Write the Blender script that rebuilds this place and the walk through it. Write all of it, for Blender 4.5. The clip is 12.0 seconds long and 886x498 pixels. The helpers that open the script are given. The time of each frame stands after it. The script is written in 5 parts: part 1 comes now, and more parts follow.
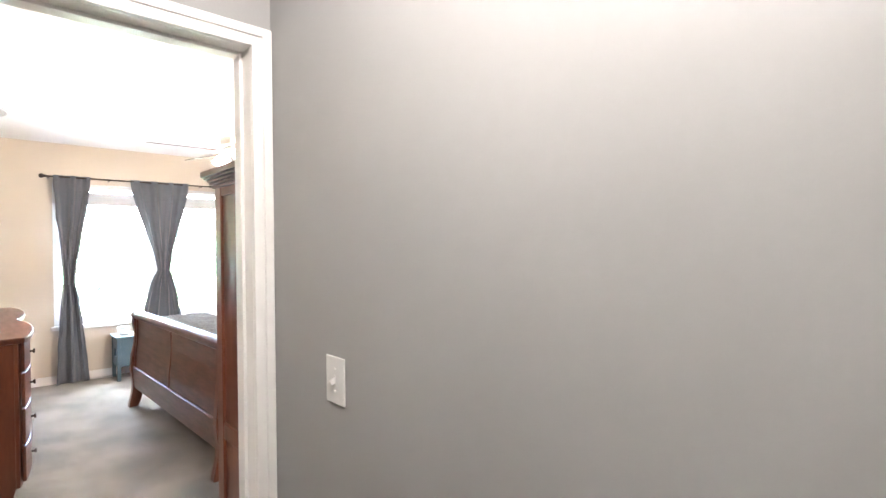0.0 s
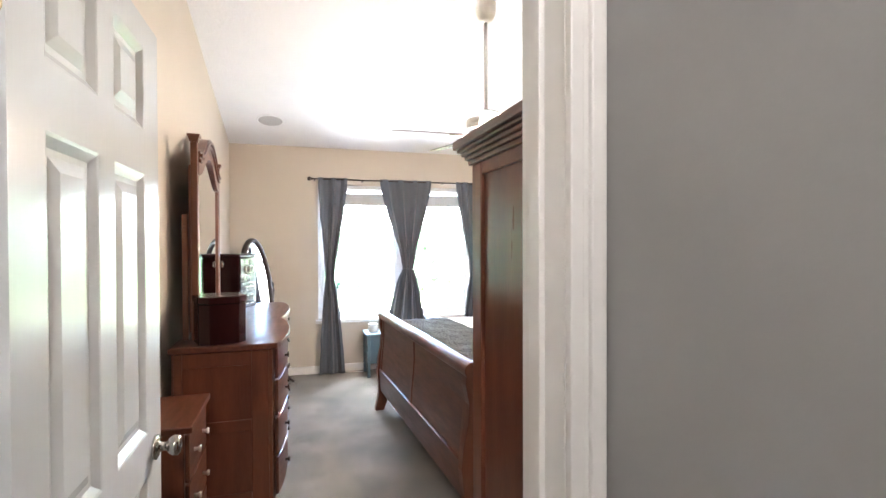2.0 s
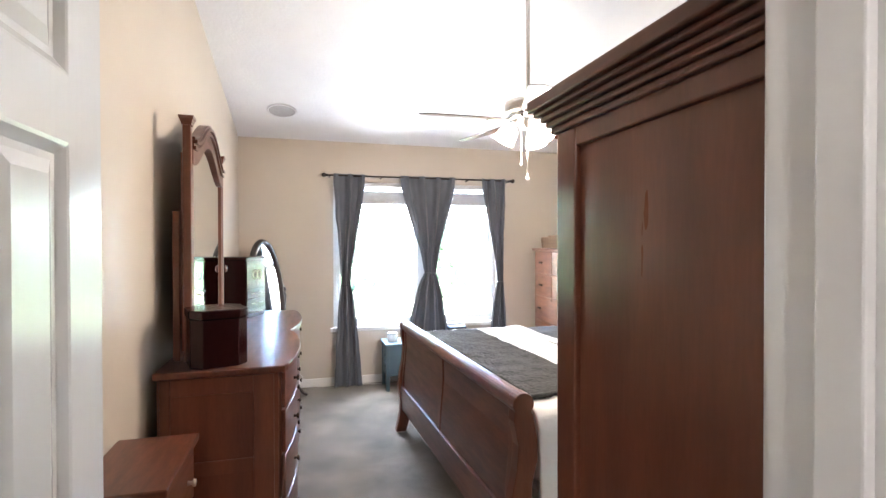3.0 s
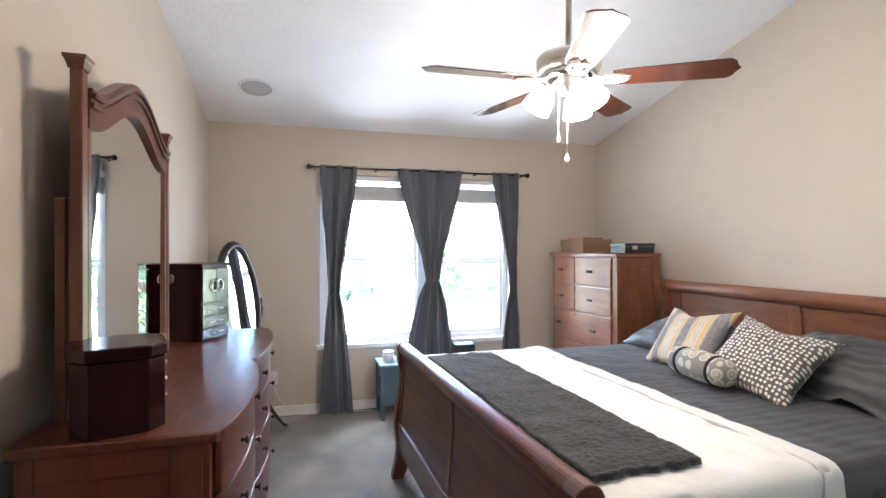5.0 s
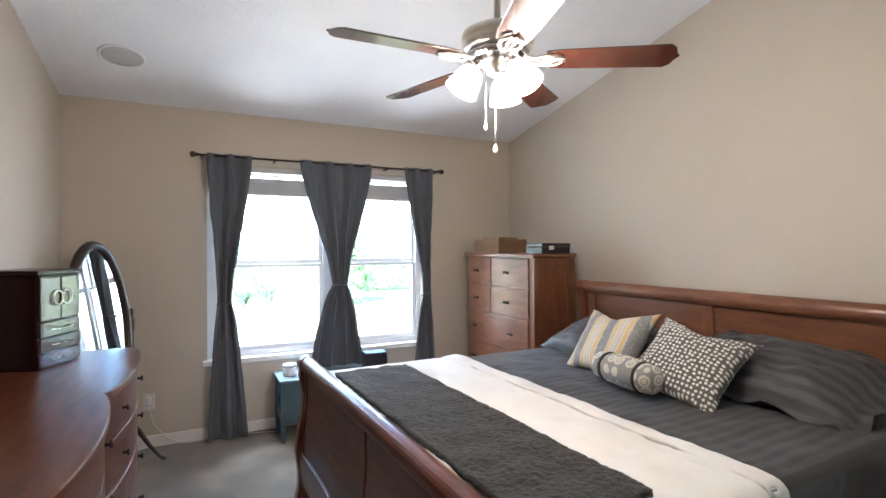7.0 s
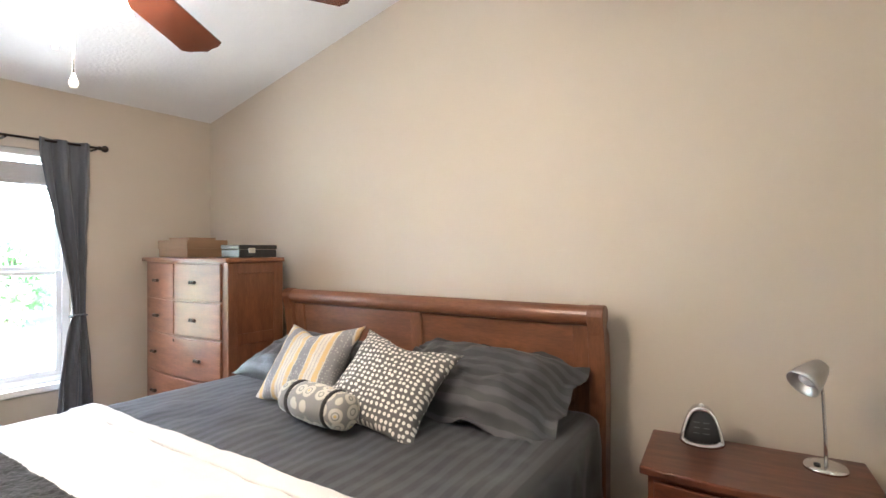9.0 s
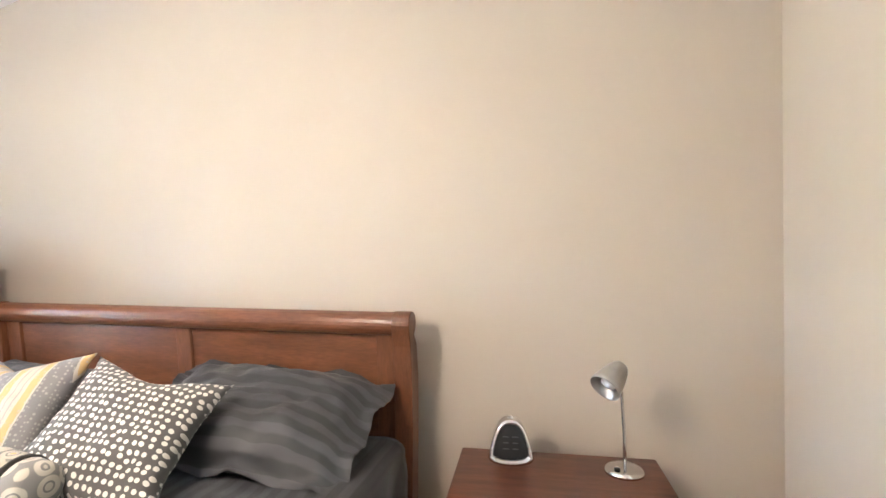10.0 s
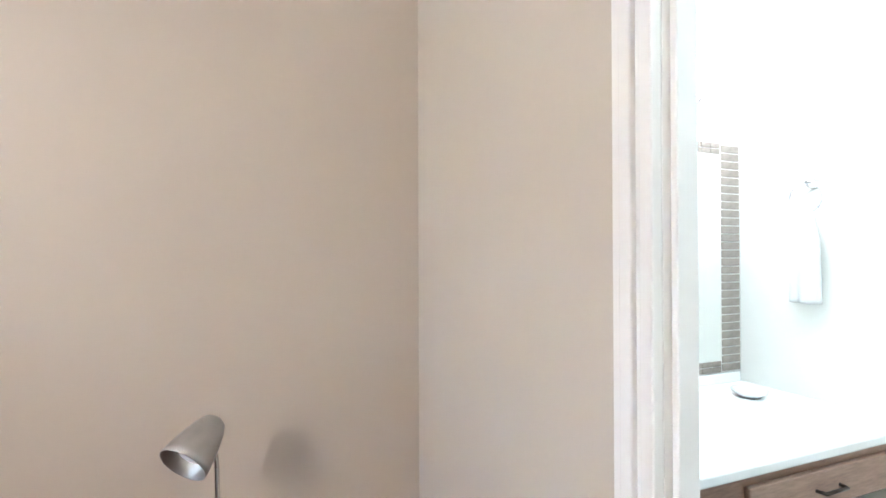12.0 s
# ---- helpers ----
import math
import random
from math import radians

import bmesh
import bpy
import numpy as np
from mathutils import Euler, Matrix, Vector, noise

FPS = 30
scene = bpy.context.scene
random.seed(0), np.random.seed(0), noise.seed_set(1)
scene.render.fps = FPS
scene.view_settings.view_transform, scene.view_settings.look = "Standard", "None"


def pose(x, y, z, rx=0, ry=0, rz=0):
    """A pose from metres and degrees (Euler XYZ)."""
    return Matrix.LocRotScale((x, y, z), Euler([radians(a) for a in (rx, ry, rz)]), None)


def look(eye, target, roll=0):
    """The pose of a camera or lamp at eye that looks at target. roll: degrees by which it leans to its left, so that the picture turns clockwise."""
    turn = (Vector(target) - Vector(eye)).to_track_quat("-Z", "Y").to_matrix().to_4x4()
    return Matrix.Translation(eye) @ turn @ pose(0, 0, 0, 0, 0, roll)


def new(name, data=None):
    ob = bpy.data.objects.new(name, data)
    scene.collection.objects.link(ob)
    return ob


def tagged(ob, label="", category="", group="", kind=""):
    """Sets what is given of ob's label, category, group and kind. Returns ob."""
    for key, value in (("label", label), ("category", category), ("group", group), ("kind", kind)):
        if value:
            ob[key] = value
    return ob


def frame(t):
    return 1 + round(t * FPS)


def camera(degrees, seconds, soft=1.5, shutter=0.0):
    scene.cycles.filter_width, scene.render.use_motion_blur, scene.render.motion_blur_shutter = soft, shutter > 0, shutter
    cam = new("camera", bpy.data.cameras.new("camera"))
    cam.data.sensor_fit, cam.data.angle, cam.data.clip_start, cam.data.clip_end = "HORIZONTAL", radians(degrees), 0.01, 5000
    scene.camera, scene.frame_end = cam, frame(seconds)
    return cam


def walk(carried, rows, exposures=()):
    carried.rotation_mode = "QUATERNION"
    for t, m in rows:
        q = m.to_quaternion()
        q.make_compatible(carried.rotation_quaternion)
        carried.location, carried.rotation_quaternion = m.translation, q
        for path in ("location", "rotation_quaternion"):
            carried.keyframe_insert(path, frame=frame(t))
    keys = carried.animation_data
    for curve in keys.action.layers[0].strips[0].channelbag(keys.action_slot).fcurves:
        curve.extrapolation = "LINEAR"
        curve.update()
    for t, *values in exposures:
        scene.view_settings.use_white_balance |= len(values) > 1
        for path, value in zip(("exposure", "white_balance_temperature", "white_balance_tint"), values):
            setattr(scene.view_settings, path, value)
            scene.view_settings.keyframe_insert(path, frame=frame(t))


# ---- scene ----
cam = camera(83.8, 12.0)
PATH = [
    (0, (0.402, 0.442, 1.445), (-1.067, 1.8, 1.423), -0.5),
    (0.5, (0.208, 0.518, 1.451), (-1.441, 1.649, 1.422), -0.3),
    (1, (-0.001, 0.558, 1.45), (-1.777, 1.477, 1.427), -0.2),
    (1.5, (-0.218, 0.601, 1.447), (-2.082, 1.325, 1.423), -0.2),
    (2, (-0.473, 0.657, 1.46), (-2.383, 1.248, 1.437), -0.2),
    (2.5, (-0.677, 0.689, 1.455), (-2.6, 1.236, 1.44), -0.1),
    (3, (-0.942, 0.682, 1.469), (-2.869, 1.217, 1.45), -0.1),
    (4.8, (-1.618, 0.816, 1.472), (-3.546, 1.348, 1.468), -0.1),
    (5, (-1.658, 0.83, 1.468), (-3.585, 1.368, 1.464), -0.0),
    (5.5, (-1.756, 0.853, 1.472), (-3.679, 1.404, 1.471), 0.1),
    (6, (-1.819, 0.855, 1.477), (-3.717, 1.486, 1.479), 0.0),
    (6.5, (-1.886, 0.867, 1.479), (-3.74, 1.615, 1.483), 0.1),
    (6.7, (-1.919, 0.877, 1.485), (-3.751, 1.679, 1.482), -0.0),
    (8.3, (-2.152, 1.217, 1.46), (-3.600, 2.597, 1.472), 0.1),
    (8.4, (-2.170, 1.252, 1.464), (-3.574, 2.681, 1.477), 0.1),
    (8.5, (-2.178, 1.278, 1.471), (-3.548, 2.734, 1.477), -0.0),
    (9, (-2.221, 1.476, 1.465), (-3.370, 3.114, 1.472), -0.2),
    (9.5, (-2.285, 1.659, 1.464), (-3.117, 3.478, 1.477), -0.2),
    (10, (-2.27, 1.848, 1.454), (-2.794, 3.778, 1.463), -0.2),
    (10.5, (-2.224, 2.038, 1.453), (-2.431, 4.027, 1.469), -0.2),
    (11.4, (-2.134, 2.266, 1.458), (-1.797, 4.237, 1.446), -0.3),
    (12, (-2.077, 2.372, 1.441), (-1.33, 4.227, 1.455), -0.2),
]
walk(cam, [(t, look(eye, target, roll)) for t, eye, target, roll in PATH],
     exposures=[(0, 6.56, 6060, 14), (1, 5.98, 6000, 13), (2, 5.94, 6020, 14), (3, 5.82, 5900, 15), (5, 5.25, 5700, 14), (6.7, 4.87, 5780, 13.5), (8.5, 4.82, 6030, 12.5), (9, 5.36, 6060, 13.5), (9.5, 5.64, 6040, 14),
                (10.5, 5.84, 5900, 15), (11.5, 5.82, 5700, 16), (12, 5.52, 5640, 16.5)])

# ---- world, sun and lamps ----
FAN_WATTS = 0.66
world = bpy.data.worlds.new("world")
scene.world = world
world.use_nodes = True
wn = world.node_tree
sky = wn.nodes.new("ShaderNodeTexSky")
sky.sky_type, sky.sun_disc = "NISHITA", False
sky.sun_elevation, sky.sun_rotation = radians(51), radians(139)
wn.links.new(sky.outputs["Color"], wn.nodes["Background"].inputs["Color"])
wn.nodes["Background"].inputs["Strength"].default_value = 0.15


def lamp(name, kind, energy, colour, m, **more):
    data = bpy.data.lights.new(name, kind)
    data.energy, data.color = energy, colour
    for key, value in more.items():
        if key == "size":
            data.shape, data.size, data.size_y = "RECTANGLE", value[0], value[1]
        elif key == "radius":
            data.shadow_soft_size = value
        elif key == "angle":
            data.angle = radians(value)
    ob = new(name, data)
    ob.matrix_world = m
    return ob


lamp("sun", "SUN", 5.0, (1.0, 0.96, 0.88), look((8, -14, 26), (-6, 2, 0)), angle=0.6)
lamp("window_skylight", "AREA", 16, (0.90, 0.96, 1.0), look((-7.2, 0.95, 2.75), (-4.6, 2.45, 1.0)), size=(2.6, 0.8))
# Added lamp, unseen below the sill: throws light up as sunlit ground would.
lamp("added_ground_bounce", "AREA", 4.2, (0.98, 0.99, 0.95), look((-7.1, 1.85, 0.1), (-3.6, 1.85, 2.6)), size=(2.2, 0.9))
lamp("hall_lamp_light", "POINT", 0.84, (1.0, 0.91, 0.80), pose(0.06, 0.60, 2.42), radius=0.09)
lamp("vanity_lamp_light", "POINT", 0.26, (1.0, 0.97, 0.92), pose(-0.62, 3.45, 1.98), radius=0.08)
# Unseen area lamp added under the bathroom ceiling to brighten that room.
lamp("bath_fill_light", "AREA", 0.52, (0.76, 1.0, 0.97), look((-0.9, 2.6, 2.45), (-0.9, 2.9, 0)), size=(0.9, 0.9))


# ---- materials ----
def mat(name, colour, rough=0.6, metal=0.0, second=None, scale=6.0, stretch=(1, 1, 1), grain=0.0, grain_scale=80.0, bump=0.0, bump_scale=120.0,
        coat=0.0, sheen=0.0, detail=4.0, spec=0.5, rough_vary=0.0, knots=0.0):
    """Two scales of colour variation and a fine relief, in object coordinates."""
    m = bpy.data.materials.new(name)
    m.use_nodes = True
    nt = m.node_tree
    n, link = nt.nodes, nt.links.new
    b = n["Principled BSDF"]
    b.inputs["Roughness"].default_value, b.inputs["Metallic"].default_value = rough, metal
    b.inputs["Coat Weight"].default_value, b.inputs["Sheen Weight"].default_value = coat, sheen
    b.inputs["Coat Roughness"].default_value = 0.12
    b.inputs["Specular IOR Level"].default_value = spec
    tc = n.new("ShaderNodeTexCoord")
    mp = n.new("ShaderNodeMapping")
    mp.inputs["Scale"].default_value = stretch
    link(tc.outputs["Object"], mp.inputs["Vector"])
    big = n.new("ShaderNodeTexNoise")
    big.inputs["Scale"].default_value, big.inputs["Detail"].default_value = scale, detail
    link(mp.outputs["Vector"], big.inputs["Vector"])
    mix = n.new("ShaderNodeMix")
    mix.data_type = "RGBA"
    second = second or tuple(c * 0.9 for c in colour)
    mix.inputs["A"].default_value, mix.inputs["B"].default_value = (*colour, 1), (*second, 1)
    ramp = n.new("ShaderNodeMapRange")
    ramp.inputs["From Min"].default_value, ramp.inputs["From Max"].default_value = 0.32, 0.68
    link(big.outputs["Fac"], ramp.inputs["Value"])
    link(ramp.outputs["Result"], mix.inputs["Factor"])
    out = mix.outputs["Result"]
    if grain:
        fine = n.new("ShaderNodeTexNoise")
        fine.inputs["Scale"].default_value, fine.inputs["Detail"].default_value = grain_scale, 6
        link(mp.outputs["Vector"], fine.inputs["Vector"])
        mul = n.new("ShaderNodeMix")
        mul.data_type, mul.blend_type = "RGBA", "MULTIPLY"
        r2 = n.new("ShaderNodeMapRange")
        r2.inputs["From Min"].default_value, r2.inputs["From Max"].default_value = 0.3, 0.7
        r2.inputs["To Min"].default_value, r2.inputs["To Max"].default_value = 1 - grain, 1.0
        link(fine.outputs["Fac"], r2.inputs["Value"])
        mul.inputs["Factor"].default_value = 1.0
        link(out, mul.inputs["A"])
        link(r2.outputs["Result"], mul.inputs["B"])
        out = mul.outputs["Result"]
    if knots:
        vo = n.new("ShaderNodeTexVoronoi")
        vo.inputs["Scale"].default_value = knots
        flat = n.new("ShaderNodeMapping")
        flat.inputs["Scale"].default_value = tuple(0.55 if k == min(stretch) else 1.0 for k in stretch)
        link(tc.outputs["Object"], flat.inputs["Vector"])
        link(flat.outputs["Vector"], vo.inputs["Vector"])
        r4 = n.new("ShaderNodeMapRange")
        r4.inputs["From Min"].default_value, r4.inputs["From Max"].default_value = 0.02, 0.10
        r4.inputs["To Min"].default_value, r4.inputs["To Max"].default_value = 0.45, 1.0
        link(vo.outputs["Distance"], r4.inputs["Value"])
        km = n.new("ShaderNodeMix")
        km.data_type, km.blend_type = "RGBA", "MULTIPLY"
        km.inputs["Factor"].default_value = 1.0
        link(out, km.inputs["A"])
        link(r4.outputs["Result"], km.inputs["B"])
        out = km.outputs["Result"]
    link(out, b.inputs["Base Color"])
    if rough_vary:
        r3 = n.new("ShaderNodeMapRange")
        r3.inputs["To Min"].default_value, r3.inputs["To Max"].default_value = rough - rough_vary, rough + rough_vary
        link(big.outputs["Fac"], r3.inputs["Value"])
        link(r3.outputs["Result"], b.inputs["Roughness"])
    if bump:
        bn = n.new("ShaderNodeTexNoise")
        bn.inputs["Scale"].default_value, bn.inputs["Detail"].default_value = bump_scale, 3
        link(mp.outputs["Vector"], bn.inputs["Vector"])
        bp = n.new("ShaderNodeBump")
        bp.inputs["Strength"].default_value, bp.inputs["Distance"].default_value = bump, 0.004
        link(bn.outputs["Fac"], bp.inputs["Height"])
        link(bp.outputs["Normal"], b.inputs["Normal"])
    return m


def glowing(name, colour, strength):
    m = bpy.data.materials.new(name)
    m.use_nodes = True
    b = m.node_tree.nodes["Principled BSDF"]
    b.inputs["Base Color"].default_value = (0.85, 0.83, 0.8, 1)
    b.inputs["Roughness"].default_value = 0.3
    b.inputs["Emission Color"].default_value, b.inputs["Emission Strength"].default_value = (*colour, 1), strength
    return m


def clear(name, rough=0.0):
    m = bpy.data.materials.new(name)
    m.use_nodes = True
    b = m.node_tree.nodes["Principled BSDF"]
    b.inputs["Transmission Weight"].default_value, b.inputs["Roughness"].default_value, b.inputs["IOR"].default_value = 1.0, rough, 1.45
    b.inputs["Base Color"].default_value = (0.97, 0.99, 0.98, 1)
    return m


WALL = mat("beige_wall_paint", (0.56, 0.495, 0.415), 0.60, second=(0.535, 0.472, 0.395), scale=1.5, bump=0.07, bump_scale=160)
GREY = mat("grey_wall_paint", (0.33, 0.325, 0.315), 0.55, second=(0.31, 0.305, 0.295), scale=1.4, bump=0.07, bump_scale=160)
BATH = mat("pale_bath_paint", (0.80, 0.79, 0.74), 0.6, scale=2, bump=0.07, bump_scale=160)
CEIL = mat("white_textured_ceiling", (0.78, 0.78, 0.78), 0.8, second=(0.74, 0.74, 0.75), scale=3, bump=0.6, bump_scale=45)
TRIM = mat("white_trim_paint", (0.81, 0.79, 0.76), 0.35, second=(0.78, 0.76, 0.73), scale=3, bump=0.08, bump_scale=40)
DOORW = mat("white_door_paint", (0.66, 0.68, 0.68), 0.20, second=(0.64, 0.66, 0.67), scale=2, stretch=(1, 1, 0.1), bump=0.10, bump_scale=60)
CARPET = mat("beige_carpet", (0.255, 0.222, 0.178), 0.95, second=(0.118, 0.102, 0.082), scale=3.2, detail=12, grain=0.42, grain_scale=75, bump=1.0, bump_scale=330, sheen=0.3, spec=0.1)
WOOD = mat("red_brown_wood", (0.150, 0.046, 0.023), 0.32, second=(0.085, 0.026, 0.013), scale=5, stretch=(1, 6, 6), grain=0.35, grain_scale=30, bump=0.06, bump_scale=40, coat=0.08, rough_vary=0.06)
WOODV = mat("red_brown_wood_upright", (0.178, 0.057, 0.028), 0.30, second=(0.112, 0.035, 0.018), scale=3.2, stretch=(4, 4, 0.6), grain=0.18, grain_scale=30, bump=0.06, bump_scale=40, coat=0.10, rough_vary=0.06, knots=3.0)
PINE = mat("honey_brown_wood", (0.235, 0.090, 0.041), 0.38, second=(0.155, 0.056, 0.026), scale=4, stretch=(1, 6, 6), grain=0.3, grain_scale=26, bump=0.06, bump_scale=40, coat=0.08, rough_vary=0.06, knots=3.0)
PINEV = mat("honey_brown_wood_upright", (0.225, 0.087, 0.040), 0.33, second=(0.15, 0.055, 0.026), scale=4, stretch=(6, 6, 0.8), grain=0.3, grain_scale=26, bump=0.06, bump_scale=40, coat=0.2, rough_vary=0.06, knots=3.0)
MAHOG = mat("dark_mahogany", (0.026, 0.007, 0.007), 0.17, second=(0.019, 0.005, 0.0055), scale=3, stretch=(3, 3, 0.5), grain=0.12, grain_scale=40, spec=0.28)
GLOSS = mat("lacquered_mahogany", (0.040, 0.010, 0.010), 0.24, second=(0.032, 0.008, 0.0085), scale=3, stretch=(3, 3, 0.5), coat=1.0)
DARKW = mat("dark_espresso_wood", (0.030, 0.018, 0.014), 0.3, second=(0.03, 0.018, 0.014), scale=6, grain=0.2, coat=0.2)
BLADE = mat("cherry_fan_blade", (0.088, 0.028, 0.016), 0.25, second=(0.050, 0.016, 0.009), scale=5, stretch=(1.5, 5, 5), grain=0.35, grain_scale=22, coat=1.0)
BRONZE = mat("dark_bronze", (0.05, 0.038, 0.030), 0.35, 0.8, scale=30)
NICKEL = mat("brushed_nickel", (0.76, 0.73, 0.68), 0.30, 1.0, second=(0.70, 0.67, 0.62), scale=40)
KNOB = mat("worn_satin_nickel", (0.50, 0.48, 0.45), 0.20, 1.0, second=(0.42, 0.40, 0.37), scale=30)
BRASS = mat("polished_brass", (0.80, 0.66, 0.38), 0.22, 1.0, second=(0.68, 0.54, 0.30), scale=25, rough_vary=0.08)
CHROME = mat("chrome", (0.75, 0.75, 0.76), 0.12, 1.0, scale=40)
DIGIT = mat("dim_display_grey", (0.10, 0.10, 0.105), 0.4, scale=30)
SILVER = mat("grey_metal_paint", (0.46, 0.45, 0.44), 0.35, 0.7, scale=30)
BLACK = mat("black_plastic", (0.014, 0.015, 0.017), 0.35, second=(0.02, 0.021, 0.024), scale=20)
CURTAIN = mat("slate_grey_curtain", (0.108, 0.119, 0.140), 0.70, second=(0.090, 0.100, 0.120), scale=3, stretch=(1, 1, 0.3), grain=0.15, grain_scale=300, bump=0.3, bump_scale=400, sheen=0.25)
WHITEQ = mat("cream_quilt_cotton", (0.63, 0.61, 0.585), 0.9, second=(0.58, 0.56, 0.535), scale=4, bump=0.5, bump_scale=60, sheen=0.2)
FLEECE = mat("charcoal_fleece", (0.030, 0.029, 0.027), 0.95, second=(0.016, 0.0155, 0.015), scale=45, grain=0.4, grain_scale=160, bump=1.0, bump_scale=90, sheen=0.15)
BLUE = mat("teal_blue_paint", (0.075, 0.125, 0.155), 0.45, second=(0.055, 0.095, 0.120), scale=5, grain=0.15, bump=0.1)
CARD = mat("brown_cardboard", (0.25, 0.150, 0.082), 0.85, second=(0.21, 0.128, 0.070), scale=5, stretch=(1, 1, 8), bump=0.1)
# The table's teal made paler: window sheen on its top put into the colour.
TEALSHEEN = mat("worn_teal_with_window_sheen", (0.16, 0.25, 0.28), 0.45, second=(0.10, 0.17, 0.195), scale=7, grain=0.25, bump=0.1)
WAX = mat("white_ceramic", (0.80, 0.79, 0.77), 0.3, scale=20)
SHEET = mat("white_sheet", (0.72, 0.71, 0.70), 0.9, scale=5, bump=0.3)
TOWEL = mat("white_towel", (0.80, 0.80, 0.78), 0.95, scale=8, bump=1.0, bump_scale=300)
STONE = mat("white_cultured_marble", (0.82, 0.81, 0.79), 0.15, second=(0.78, 0.77, 0.75), scale=4)
VWOOD = mat("pinkish_oak", (0.38, 0.24, 0.17), 0.4, second=(0.30, 0.18, 0.13), scale=5, stretch=(1, 6, 6), grain=0.3, grain_scale=30)
TILE = mat("brown_stone_mosaic", (0.32, 0.275, 0.23), 0.35, second=(0.20, 0.17, 0.145), scale=25)
GROUT = mat("pale_grout", (0.72, 0.70, 0.66), 0.9, scale=20)
# Taupe put in for the shade in the door's hinge gap.
GAPSHADE = mat("taupe_gap_shade", (0.15, 0.13, 0.105), 0.7, scale=20)
FROST = mat("pale_pressed_glass", (0.74, 0.78, 0.78), 0.12, scale=12, coat=0.5)
PLATE = mat("ivory_plastic", (0.76, 0.75, 0.72), 0.3, scale=10)
BLIND = mat("grey_white_blind_slats", (0.60, 0.59, 0.585), 0.6, scale=10)
SPEAKER = mat("off_white_speaker_grille", (0.46, 0.45, 0.44), 0.7, second=(0.40, 0.39, 0.385), scale=60, bump=0.6, bump_scale=300)
VINYL = mat("white_window_vinyl", (0.78, 0.79, 0.80), 0.3, scale=6)
LAWN = mat("lawn", (0.085, 0.125, 0.045), 0.95, second=(0.13, 0.15, 0.07), scale=0.6, grain=0.4, grain_scale=30)
PATIO = mat("concrete_patio", (0.52, 0.50, 0.46), 0.9, second=(0.45, 0.43, 0.40), scale=1.2, grain=0.2, grain_scale=60)
LEAF = mat("green_leaves", (0.12, 0.18, 0.10), 0.5, second=(0.10, 0.15, 0.08), scale=3)
_lt = LEAF.node_tree
_tr, _mx = _lt.nodes.new("ShaderNodeBsdfTranslucent"), _lt.nodes.new("ShaderNodeMixShader")
_tr.inputs["Color"].default_value, _mx.inputs["Fac"].default_value = (0.38, 0.54, 0.34, 1), 0.66
_lt.links.new(_lt.nodes["Principled BSDF"].outputs[0], _mx.inputs[1])
_lt.links.new(_tr.outputs[0], _mx.inputs[2])
_lt.links.new(_mx.outputs[0], _lt.nodes["Material Output"].inputs["Surface"])
DEEPLEAF = mat("dark_green_leaves", (0.030, 0.075, 0.045), 0.5, second=(0.022, 0.055, 0.035), scale=4)
BARK = mat("grey_brown_bark", (0.20, 0.165, 0.13), 0.9, second=(0.13, 0.105, 0.085), scale=8, stretch=(3, 3, 0.6), bump=0.8, bump_scale=20)
MIRROR = mat("mirror_glass", (0.86, 0.88, 0.87), 0.015, 1.0, second=(0.86, 0.88, 0.87), scale=1)
GLASS = clear("window_glass")
SHADE = glowing("lit_frosted_glass", (1.0, 0.90, 0.78), 0.32)
BATHSHADE = glowing("lit_white_glass", (1.0, 0.95, 0.88), 0.32)


